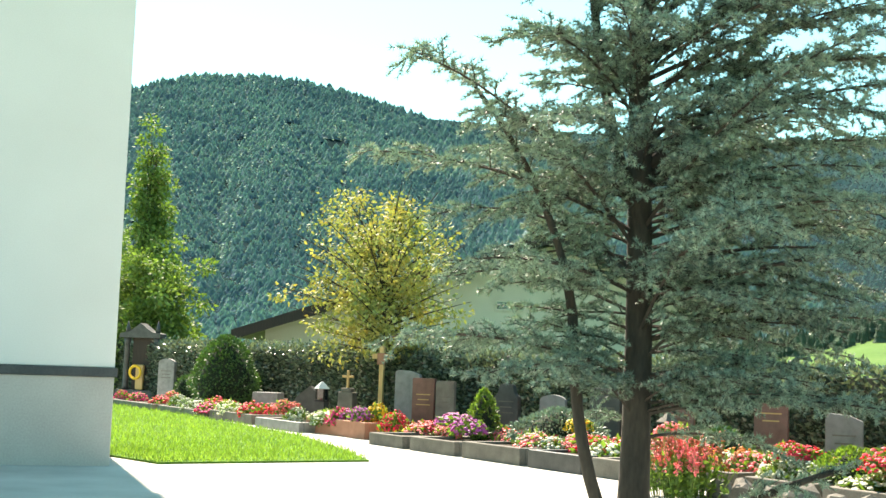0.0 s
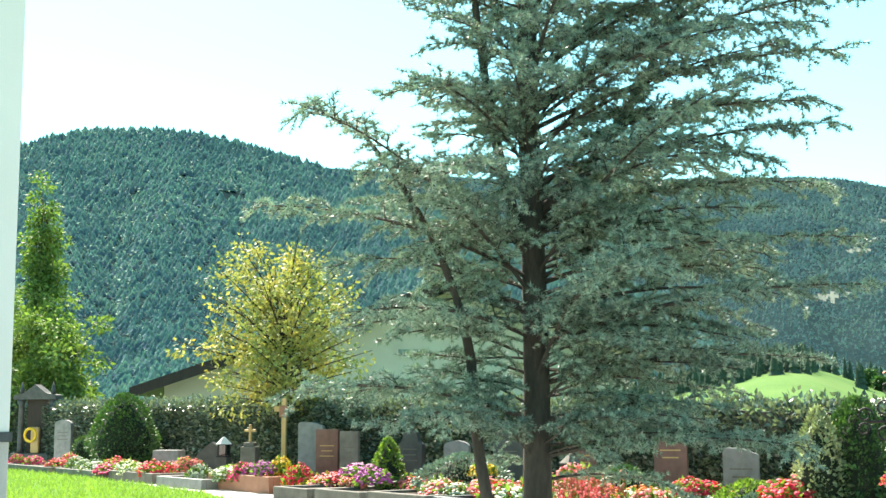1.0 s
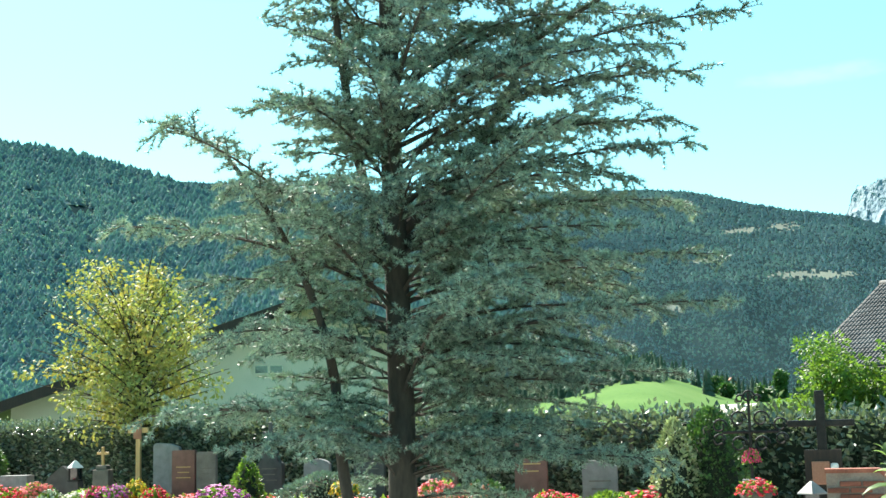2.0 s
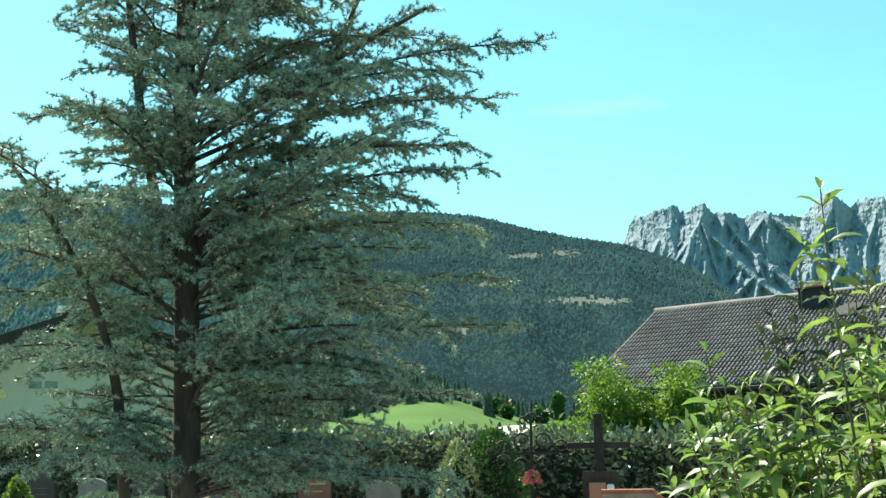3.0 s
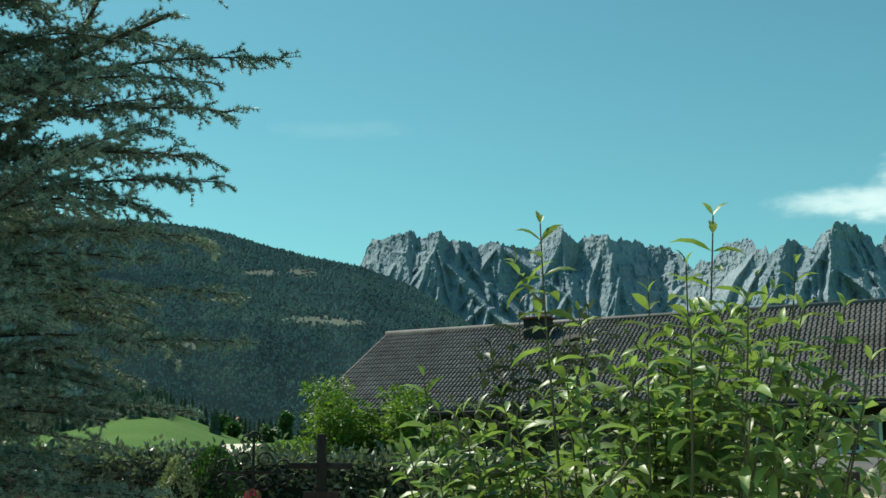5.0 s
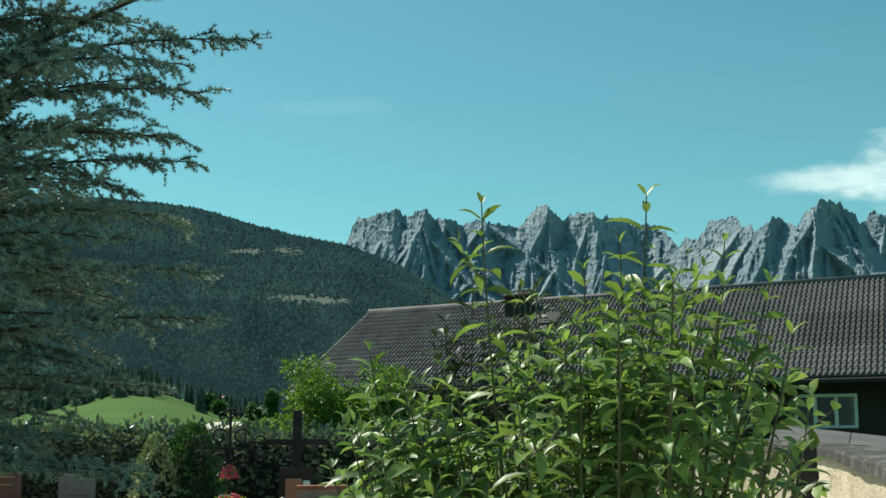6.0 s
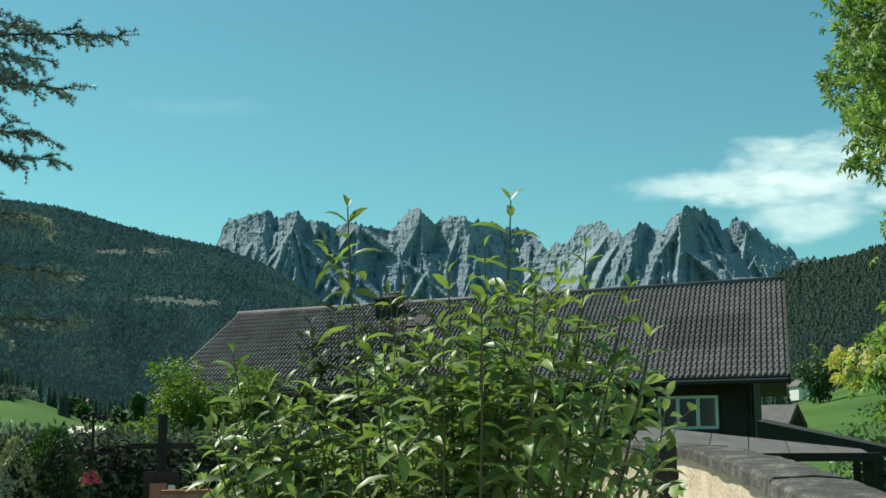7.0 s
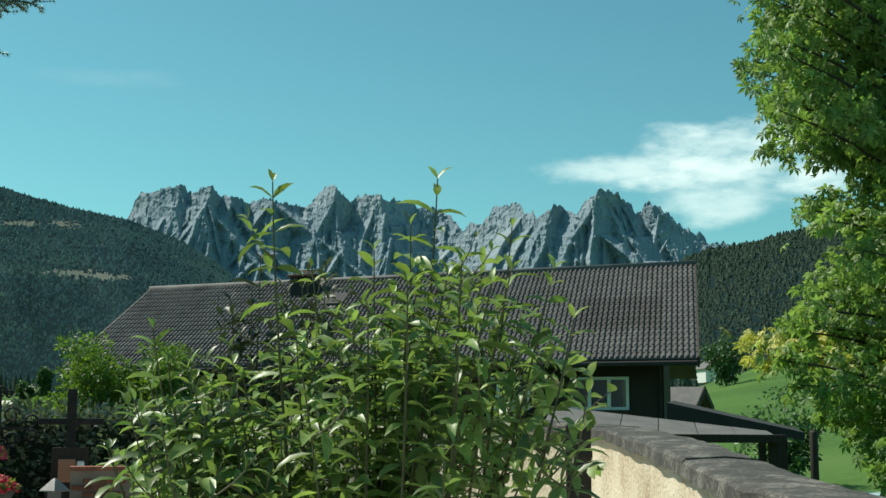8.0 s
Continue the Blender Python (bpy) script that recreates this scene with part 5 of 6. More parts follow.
def flowers(colour, az, off, z, wide, high, seed):
    r = np.random.RandomState(seed)
    p = row_pt(az, off)
    ob = thing("flower_clump", Matrix.Translation((p[0], p[1], max(0.16, z - high * 0.75))) @ pose(0, 0, 0, 0, 0, r.rand() * 360),
               f"{WORD.get(colour, colour + ' bedding')} flowers on a grave bed", "flowers", group="flowers on the graves")
    leaves, blooms = FLOWERS[colour][seed % 2]
    for nm, me in (("leaves", leaves), ("blossoms", blooms)):
        o = tagged(put(nm, me, ob), kind="stuff")
        o.scale = (wide, wide, high)


seed = 0
for colour, spots in (
        ("pink", ((-13.2, 0.30), (-8.95, 0.36), (-4.5, 0.55), (-10.0, 0.30), (-13.9, 0.35))), ("red", ((-12.2, 0.40), (-9.9, 0.30), (-8.2, 0.26), (-2.05, 0.56), (-0.2, 0.44), (3.85, 0.38), (6.9, 0.5), (19.4, 0.75), (15.1, 0.7), (18.1, 0.5), (11.1, 0.5))),
        ("salmon", ((-11.75, 0.5), (-7.5, 0.26), (-6.9, 0.62), (-0.7, 0.42), (0.3, 0.42), (3.0, 0.36), (4.4, 0.46), (6.35, 0.52), (10.1, 0.8), (15.2, 0.6), (5.5, 0.45), (8.1, 0.5), (13.6, 0.5))),
        ("silver", ((-11.15, 0.42), (-10.7, 0.36), (-6.3, 0.32), (-5.1, 0.42), (-11.5, 0.35), (4.9, 0.4), (16.1, 0.45))),
        ("magenta", ((-3.55, 0.62), (0.8, 0.66), (-3.9, 0.55))), ("yellow", ((-2.8, 0.68), (-2.2, 0.34), (6.1, 0.75), (11.4, 0.4), (17.0, 0.5))), ("orange", ((-2.85, 0.32), (-2.5, 0.3), (13.0, 0.5))),
        ("rust", ((9.6, 0.55), (10.6, 0.6), (10.2, 0.45))), ("white", ((13.9, 0.35), (15.8, 0.35), (17.2, 0.3), (20.6, 0.35), (18.5, 0.4), (-9.4, 0.3), (-4.9, 0.5), (4.1, 0.42), (7.4, 0.45), (12.4, 0.45), (19.0, 0.45), (14.5, 0.45)))):
    for az, z in spots:
        r1 = np.random.RandomState(100 + seed)
        flowers(colour, az, 0.55 + 0.9 * r1.rand() if colour != "silver" else 0.6, z, 0.24 + 0.24 * r1.rand(), 0.22 + 0.22 * r1.rand(), seed)
        if r1.rand() < 0.62:
            flowers(colour, az + 0.5 * (r1.rand() - 0.5) + 0.45, 0.5 + 1.0 * r1.rand(), z - 0.04, 0.20 + 0.20 * r1.rand(), 0.20 + 0.16 * r1.rand(), seed + 1)
        seed += 2

# tall salvias and edging stones beside the path
for k, (az, dist) in enumerate(((9.9, 16.6), (10.7, 16.2), (11.4, 16.8), (10.3, 17.2))):
    v = heading(az) * dist
    ob = thing("salvia_clump", Matrix.Translation((v.x, v.y, 0.02)), "tall rust-red salvias beside the path", "flowers", group="salvias")
    r2 = np.random.RandomState(600 + k)
    m = 42
    q = r2.randn(m, 2) * 0.22
    base = np.concatenate([q * 0.5, np.zeros((m, 1))], 1)
    tip = np.concatenate([q, 0.45 + 0.35 * r2.rand(m, 1)], 1)
    V, F = tubes([([a, b], [0.006, 0.004]) for a, b in zip(base, tip)], 4); tagged(put("stem", raw_mesh("stem", V, F, M["green_leaf"]), ob), kind="stuff")
    f_ = r2.rand(260)
    i = r2.randint(0, m, 260)
    P = base[i] + (tip - base)[i] * (0.1 + 0.6 * f_)[:, None]
    V, F = scatter(BROAD_V, BROAD_F, P, r2.randn(260, 3) + np.array([0, 0, 0.4]), r2.rand(260) * 6.28, 0.07 + 0.05 * r2.rand(260)); tagged(put("leaves", raw_mesh("leaves", V, F, M["green_leaf"]), ob), kind="stuff")
    i = r2.randint(0, m, 420)
    P = base[i] + (tip - base)[i] * (0.72 + 0.33 * r2.rand(420))[:, None] + r2.randn(420, 3) * 0.012
    V, F = scatter(BLOOM_V, BLOOM_F, P, r2.randn(420, 3) + np.array([0, 0, 0.5]), r2.rand(420) * 6.28, 0.028 + 0.02 * r2.rand(420)); tagged(put("blossoms", raw_mesh("blossoms", V, F, M["petal_salmon" if k % 2 else "petal_rust"]), ob), kind="stuff")
for k, (az, dist, sz) in enumerate(((12.3, 16.9, 0.3), (13.2, 16.5, 0.36), (14.2, 16.3, 0.3), (15.6, 15.6, 0.42), (17.0, 15.2, 0.34), (18.4, 14.9, 0.36), (20.0, 14.6, 0.34))):
    bm = bmesh.new(); bmesh.ops.create_icosphere(bm, subdivisions=2, radius=1.0)
    for v in bm.verts:
        n_ = 1 + 0.35 * noise.noise(v.co * 1.1 + Vector((k * 3.1, 0, 0)))
        v.co = Vector((v.co.x * sz * 0.62 * n_, v.co.y * sz * 0.5 * n_, max(-0.3, v.co.z) * sz * 0.7 * n_ + sz * 0.18))
    st = part("edging_stone", bm, M["kerb"], None)
    v = heading(az) * dist
    st.matrix_basis = pose(v.x, v.y, 0, 0, 0, k * 70)
    tagged(st, "rough grey-brown edging stone of a grave bed", "stone", group="edging stones")

# ---- near graves under the hedge ----
def spot(az, dist, z=0.0, turn=0.0):
    v = heading(az) * dist
    return Matrix.Translation((v.x, v.y, z)) @ pose(0, 0, 0, 0, 0, -az + turn)


ic = thing("iron_cross", spot(23.8, 14.4), "wrought-iron grave cross with scrolls and red flowers", "cross")
V, F = tubes([([(0, 0, 0), (0, 0, 1.90)], [0.022, 0.018])], 6); put("post", raw_mesh("post", V, F, M["iron"]), ic)
V, F = tubes([([(-0.30, 0, 1.48), (0.30, 0, 1.48)], [0.018, 0.018])], 6); put("crossbar", raw_mesh("crossbar", V, F, M["iron"]), ic)
for cx_, cz_, rr in ((-0.12, 1.62, 0.09), (0.12, 1.62, 0.09), (-0.12, 1.35, 0.09), (0.12, 1.35, 0.09), (-0.32, 1.55, 0.08), (0.32, 1.55, 0.08), (0.0, 1.86, 0.07), (-0.09, 1.84, 0.045), (0.09, 1.84, 0.045), (-0.33, 1.40, 0.07), (0.33, 1.40, 0.07)):
    pts = [(cx_ + rr * (1 - 0.5 * k / 14) * math.cos(k * 0.5), 0.0, cz_ + rr * (1 - 0.5 * k / 14) * math.sin(k * 0.5)) for k in range(15)]
    V, F = tubes([(pts, [0.012] * 15)], 5); put("scroll", raw_mesh("scroll", V, F, M["iron"]), ic)
bm = bmesh.new(); box(bm, -0.11, 0.11, -0.05, -0.025, 0.72, 0.98, bevel=0.012); part("plaque", bm, M["granite"], ic)
for nm, me in zip(("leaves", "blossoms"), FLOWERS["pink"][0]):
    o = tagged(put(nm, me, ic, Matrix.Translation((0, -0.06, 1.16))), kind="stuff"); o.scale = (0.10, 0.10, 0.16)

wc = thing("dark_cross", spot(26.75, 14.2), "tall dark grave cross with a gabled plaque", "cross")
bm = bmesh.new(); box(bm, -0.05, 0.05, 0, 0.08, -0.02, 1.90, bevel=0.012); part("post", bm, M["iron"], wc)
bm = bmesh.new(); box(bm, -0.34, 0.34, 0.01, 0.07, 1.52, 1.59, bevel=0.012); part("crossbar", bm, M["iron"], wc)
bm = bmesh.new(); prism(bm, [(-0.19, -0.02), (0.19, -0.02), (0.19, 0.05), (-0.19, 0.05)], 0.9, 1.28); part("plaque", bm, M["dark_wood"], wc)
bm = bmesh.new(); box(bm, -0.12, 0.06, -0.06, -0.03, 0.92, 1.16, bevel=0.01); part("wooden_panel", bm, M["terracotta"], wc, "small orange-brown panel")
bm = bmesh.new(); box(bm, 0.07, 0.15, -0.06, -0.03, 0.90, 1.14, bevel=0.02); part("white_panel", bm, M["white_paint"], wc, "small white panel")
lantern(spot(26.2, 12.6, 0.70), 0.22, "granite", "grave lantern with a pale metal roof")
ls = thing("lantern_stand", spot(26.2, 12.6), "small stone stand under a grave lantern", "stand")
bm = bmesh.new(); box(bm, -0.12, 0.12, -0.12, 0.12, -0.02, 0.70, bevel=0.01); part("stand_body", bm, M["dark_stone"], ls)

# brick headstone with a swept shoulder
bh = thing("brick_headstone", spot(28.1, 13.3), "low red brick grave wall with a swept shoulder", "headstone")
bm = bmesh.new()
out = [(-0.30, 0), (0.75, 0), (0.75, 0.82), (0.45, 0.86), (0.30, 0.98), (0.20, 1.07), (-0.30, 1.07)]
f, b = [bm.verts.new((x, 0.02, z)) for x, z in out], [bm.verts.new((x, 0.20, z)) for x, z in out]
bm.faces.new(f); bm.faces.new(b[::-1])
for i in range(7):
    bm.faces.new((f[(i + 1) % 7], f[i], b[i], b[(i + 1) % 7]))
bmesh.ops.recalc_face_normals(bm, faces=bm.faces); part("core", bm, M["mortar"], bh)
bm = bmesh.new()
for (xa, za), (xb, zb) in zip(out[2:], out[3:]):
    L = math.hypot(xb - xa, zb - za)
    m = Matrix.Translation(((xa + xb) / 2, 0.11, (za + zb) / 2)) @ Matrix.Rotation(-math.atan2(zb - za, xb - xa), 4, "Y")
    box(bm, -L / 2 - 0.01, L / 2 + 0.01, -0.12, 0.12, -0.04, 0.0, m)
part("coping", bm, M["brick"], bh)
bm = bmesh.new(); box(bm, -0.10, 0.10, 0, 0.05, -0.024, 0.024, bevel=0.004)
brick_me = bpy.data.meshes.new("brick"); bm.to_mesh(brick_me); bm.free(); brick_me.materials.append(M["brick"])
for rw in range(16):
    for c in range(6):
        x, z = -0.19 + c * 0.215 - (0.1 if rw % 2 else 0), 0.035 + rw * 0.062
        lim = float(np.interp(x + 0.1, [0.2, 0.30, 0.45, 0.75], [1.03, 0.95, 0.83, 0.79]))
        if z + 0.024 < lim and -0.21 < x < 0.66:
            put("brick", brick_me, bh, Matrix.Translation((x, -0.002, z)))
for k, (az, dist, z, c) in enumerate(((28.6, 12.4, 0.75, "red"), (30.2, 12.6, 0.85, "red"), (23.9, 13.6, 1.0, "red"), (23.4, 13.4, 0.6, "orange"), (25.0, 12.9, 0.6, "yellow"), (24.5, 12.7, 0.55, "white"), (31.5, 12.3, 0.8, "salmon"), (22.2, 13.6, 0.65, "red"), (27.4, 12.2, 0.6, "red"))):
    v = heading(az) * dist
    ob = thing("flower_bowl", Matrix.Translation((v.x, v.y, 0)), f"{WORD.get(c, c)} flowers in a stone bowl on a stand", "flowers", group="flower bowls")
    V, F = tubes([([(0, 0, -0.02), (0, 0, z - 0.25), (0, 0, z - 0.12)], [0.10, 0.09, 0.19])], 10); put("bowl", raw_mesh("bowl", V, F, M["kerb"], True), ob)
    for nm, me in zip(("leaves", "blossoms"), FLOWERS[c][k % 2]):
        o = tagged(put(nm, me, ob, Matrix.Translation((0, 0, z - 0.14))), kind="stuff"); o.scale = (0.2, 0.2, 0.17)

# ---- long house: windows, chimney, lean-to ----
def on_wall(az, inset=0.75):
    """Distance along the eave at which the sight line at that azimuth meets the front wall."""
    a = heading(az)
    p = EAVE_R + UN * inset
    # eye at (0, -0.2): solve eye + d * a = p + x * UE
    det = a.x * -UE.y + a.y * UE.x
    qx, qy = p.x - 0.0, p.y + 0.2
    d = (qx * -UE.y + qy * UE.x) / det
    return (a.y * d - qy) / UE.y if abs(UE.y) > 0.1 else 0, d


def house_window(x0, x1, z0, z1, lights):
    w = put("window", None, house, label="white framed window with three panes")
    y = 0.75
    t = 0.07
    for a, b, c, d in ((x0, x1, z0, z0 + t), (x0, x1, z1 - t, z1), (x0, x0 + t, z0 + t, z1 - t), (x1 - t, x1, z0 + t, z1 - t)):
        bm = bmesh.new(); box(bm, a, b, y - 0.06, y + 0.02, c, d, bevel=0.006); house_part("frame", bm, M["white_paint"], w)
    n = lights
    for i in range(1, n):
        xm = x0 + (x1 - x0) * i / n
        bm = bmesh.new(); box(bm, xm - 0.045, xm + 0.045, y - 0.055, y + 0.02, z0 + t, z1 - t, bevel=0.006); house_part("mullion", bm, M["white_paint"], w)
    for i in range(n):
        a, b = x0 + (x1 - x0) * i / n, x0 + (x1 - x0) * (i + 1) / n
        bm = bmesh.new(); box(bm, a + 0.05, b - 0.05, y - 0.03, y - 0.015, z0 + t, z1 - t); house_part("pane", bm, M["glass"], w)
    bm = bmesh.new(); box(bm, x0 - 0.08, x1 + 0.08, y - 0.16, y - 0.065, z0 - 0.08, z0 - 0.01, bevel=0.01); house_part("sill", bm, M["dark_wood"], w)


for az0, az1 in ((50.64, 48.06), (46.3, 44.2), (42.0, 40.2)):
    (xa, da), (xb, db) = on_wall(az0), on_wall(az1)
    dm = (da + db) / 2
    house_window(xa, xb, 1.58 + dm * math.tan(radians(0.42)) + 2.2, 1.58 + dm * math.tan(radians(1.87)) + 2.2, 3)
bm = bmesh.new(); box(bm, 0.7, ROOF_L - 0.6, 0.62, 0.745, 3.55, 3.72, bevel=0.02); house_part("beam", bm, M["dark_wood"])
for x in np.arange(1.0, ROOF_L - 0.5, 1.6):
    bm = bmesh.new(); box(bm, x - 0.06, x + 0.06, 0.06, 0.745, HZ - 0.19, HZ - 0.06); house_part("rafter", bm, M["dark_wood"])
V, F = tubes([([house_m @ Vector(q) for q in ((0.9, 0.0, HZ - 0.12), (0.9, 0.62, HZ - 0.5), (0.9, 0.66, HZ - 0.9), (0.9, 0.66, 0.0))], [0.05] * 4)], 8)
put("downpipe", raw_mesh("downpipe", V, F, M["iron"], True), house, label="dark metal downpipe")
xc, _ = on_wall(36.25, 4.9)
zr = HZ + 4.9 * ROOF_T
ch = put("chimney", None, house, label="dark clad chimney with a metal cowl")
bm = bmesh.new(); box(bm, xc - 0.42, xc + 0.42, 4.6, 5.2, zr - 0.6, zr + 0.52, bevel=0.01); house_part("shaft", bm, M["black_roof"], ch)
bm = bmesh.new(); box(bm, xc - 0.50, xc + 0.50, 4.5, 5.3, zr + 0.52, zr + 0.58, bevel=0.01); house_part("slab", bm, M["brick"], ch)
bm = bmesh.new(); box(bm, xc - 0.44, xc + 0.1, 4.55, 5.25, zr + 0.69, zr + 0.73, bevel=0.01)
for q in (-0.4, 0.04):
    box(bm, xc + q, xc + q + 0.04, 4.85, 4.95, zr + 0.58, zr + 0.69)
house_part("cowl", bm, M["metal"], ch)
xs, _ = on_wall(37.6, 4.2)
bm = bmesh.new(); zs = HZ + 4.2 * ROOF_T
vs = [bm.verts.new((xs + a, 4.2 + b, zs + b * ROOF_T + c)) for c in (-0.02, 0.12) for a, b in ((-0.35, -0.4), (0.35, -0.4), (0.35, 0.4), (-0.35, 0.4))]
for fc in ((3, 2, 1, 0), (4, 5, 6, 7), (0, 1, 5, 4), (1, 2, 6, 5), (2, 3, 7, 6), (3, 0, 4, 7)):
    bm.faces.new([vs[i] for i in fc])
house_part("skylight", bm, M["black_roof"])
V, F = tubes([([house_m @ Vector(q) for q in ((-0.05, ROOF_W, HZ + 0.03 + ROOF_W * ROOF_T), (ROOF_L + 0.05, ROOF_W, HZ + 0.03 + ROOF_W * ROOF_T))], [0.10, 0.10])], 8)
put("ridge_cap", raw_mesh("ridge_cap", V, F, M["tile"], True), house)
V, F = tubes([([house_m @ Vector(q) for q in ((0.0, ROOF_W, HZ + 0.08 + ROOF_W * ROOF_T), (0.0, ROOF_W, HZ + 0.55 + ROOF_W * ROOF_T))], [0.012, 0.006])], 5)
put("lightning_rod", raw_mesh("lightning_rod", V, F, M["iron"]), house)

# lean-to with grey sheets, before a darker low roof
lean = thing("lean_to", pose(*(heading(52) * 21.5 - Vector((0, 0.2, 0))).to_tuple()[:2], -2.08, 0, 0, -52), "low lean-to with a grey sheet roof on posts", "shed")
for i in range(6):
    bm = bmesh.new()
    x = -1.9 + i * 0.62
    vs = [bm.verts.new(v) for v in ((x, -0.9, 3.48 - 0.02 * i), (x + 0.605, -0.9, 3.46 - 0.02 * i), (x + 0.605, 1.5, 3.80 - 0.07 * i), (x, 1.5, 3.87 - 0.07 * i))]
    top = [bm.verts.new(v.co + Vector((0, 0, 0.035))) for v in vs]
    for fc in ((0, 1, 2, 3), (7, 6, 5, 4), (0, 4, 5, 1), (1, 5, 6, 2), (2, 6, 7, 3), (3, 7, 4, 0)):
        bm.faces.new([(vs + top)[k] for k in fc])
    bmesh.ops.recalc_face_normals(bm, faces=bm.faces); part("sheet", bm, M["eternit"], lean)
for x in (-1.8, 0.2, 1.7):
    for y, zt in ((-0.7, 3.38), (1.3, 3.4)):
        bm = bmesh.new(); box(bm, x - 0.06, x + 0.06, y - 0.06, y + 0.06, -0.05, zt); part("post", bm, M["dark_wood"], lean)
bm = bmesh.new(); box(bm, -1.9, 1.9, -0.95, -0.82, 3.32, 3.45, bevel=0.01); part("beam", bm, M["dark_wood"], lean)
low = thing("carport", pose(*(heading(55.2) * 26.5 - Vector((0, 0.2, 0))).to_tuple()[:2], -2.2, 0, 0, -55.2), "dark low carport roof on timber posts", "carport")
bm = bmesh.new()
vs = [bm.verts.new(v) for v in ((-1.3, -1.2, 3.78), (1.25, -1.2, 3.42), (1.25, 2.0, 3.5), (-1.3, 2.0, 3.9), (-1.3, -1.2, 4.12), (1.25, -1.2, 3.56), (1.25, 2.0, 3.62), (-1.3, 2.0, 4.2))]
for fc in ((3, 2, 1, 0), (4, 5, 6, 7), (0, 1, 5, 4), (1, 2, 6, 5), (2, 3, 7, 6), (3, 0, 4, 7)):
    bm.faces.new([vs[k] for k in fc])
part("roof", bm, M["black_roof"], low)
for x, y, zt in ((0.85, -1.0, 3.49), (0.85, 1.8, 3.57), (-1.1, -1.0, 3.76), (-1.1, 1.8, 3.88)):
    bm = bmesh.new(); box(bm, x - 0.09, x + 0.09, y - 0.09, y + 0.09, -0.05, zt, bevel=0.01); part("post", bm, M["dark_wood"], low)
post = thing("timber_post", pose(*(heading(58.4) * 25 - Vector((0, 0.2, 0))).to_tuple()[:2], -2.2), "dark round timber post in the meadow", "post")
V, F = tubes([([(0, 0, -0.1), (0, 0, 3.55), (0, 0, 3.6)], [0.085, 0.075, 0.06])], 10); put("pole", raw_mesh("pole", V, F, M["dark_wood"], True), post)


def small_house(name, az, dist, turn, wide, deep, wall_h, roof_h, wall_m, roof_m, label, base=-2.2, over=0.5, windows=(), right=1.0):
    ob = thing(name, spot(az, dist, base, turn), label, "barn" if name == "barn" else "house")
    w, d = wide / 2, deep
    bm = bmesh.new()
    k = roof_h / w
    wr, zr_ = w * right, wall_h + roof_h * (1 - right)
    out = [(-w, -0.5), (wr, -0.5), (wr, zr_), (0, wall_h + roof_h - 0.12), (-w, wall_h)]
    f, b = [bm.verts.new((x, 0, z)) for x, z in out], [bm.verts.new((x, d, z)) for x, z in out]
    bm.faces.new(f); bm.faces.new(b[::-1])
    for i in range(5):
        bm.faces.new((f[(i + 1) % 5], f[i], b[i], b[(i + 1) % 5]))
    bmesh.ops.recalc_face_normals(bm, faces=bm.faces); part("wall", bm, M[wall_m], ob)
    for sg in (-1, 1):
        we, ze = ((wr if sg > 0 else w) + over, (zr_ if sg > 0 else wall_h) - over * k)
        bm = bmesh.new()
        vs = [bm.verts.new((sg * x, y, z)) for y in (-over * 1.6, d + over) for x, z in ((0, wall_h + roof_h), (we, ze), (we, ze + 0.22), (0, wall_h + roof_h + 0.22))]
        for fc in ((0, 1, 2, 3), (7, 6, 5, 4), (0, 4, 5, 1), (1, 5, 6, 2), (2, 6, 7, 3), (3, 7, 4, 0)):
            bm.faces.new([vs[q] for q in fc])
        bmesh.ops.recalc_face_normals(bm, faces=bm.faces); part("roof", bm, M[roof_m], ob)
        bm = bmesh.new()
        vs = [bm.verts.new((sg * x, y, z)) for y in (-over * 1.6 - 0.06, -over * 1.6 - 0.004) for x, z in ((0, wall_h + roof_h - 0.12), (we, ze - 0.12), (we, ze + 0.26), (0, wall_h + roof_h + 0.26))]
        for fc in ((0, 1, 2, 3), (7, 6, 5, 4), (0, 4, 5, 1), (1, 5, 6, 2), (2, 6, 7, 3), (3, 7, 4, 0)):
            bm.faces.new([vs[q] for q in fc])
        bmesh.ops.recalc_face_normals(bm, faces=bm.faces); part("bargeboard", bm, M["dark_wood"], ob)
    for x, z, ww, hh in windows:
        wi = put("window", None, ob, label="white framed double window")
        for a, b_, c, e in ((x, x + ww, z, z + 0.08), (x, x + ww, z + hh - 0.08, z + hh), (x, x + 0.08, z + 0.083, z + hh - 0.083), (x + ww - 0.08, x + ww, z + 0.083, z + hh - 0.083), (x + ww / 2 - 0.05, x + ww / 2 + 0.05, z + 0.083, z + hh - 0.083)):
            bm = bmesh.new(); box(bm, a, b_, -0.07, -0.004, c, e); part("frame", bm, M["cream"], wi)
        bm = bmesh.new(); box(bm, x + 0.06, x + ww - 0.06, -0.04, -0.02, z + 0.06, z + hh - 0.06); part("pane", bm, M["glass"], wi)
    return ob


chalet = small_house("chalet", 4.6, 48.0, 4.6, 21.0, 12.0, 4.9, 3.6, "cream", "tile", "pale rendered chalet with a wide dark gabled roof", over=1.0, right=0.62,
                     windows=((-2.0, 5.9, 1.15, 0.42), (2.6, 3.2, 1.3, 1.3), (-5.2, 3.2, 1.3, 1.3)))
bm = bmesh.new(); box(bm, -0.6, 0.6, 3.0, 3.8, 7.6, 9.1, bevel=0.02); part("chimney", bm, M["black_roof"], chalet)
bm = bmesh.new(); box(bm, -0.8, 0.8, 2.8, 4.0, 9.1, 9.24, bevel=0.02); part("chimney_cowl", bm, M["metal"], chalet, "bright metal cowl")
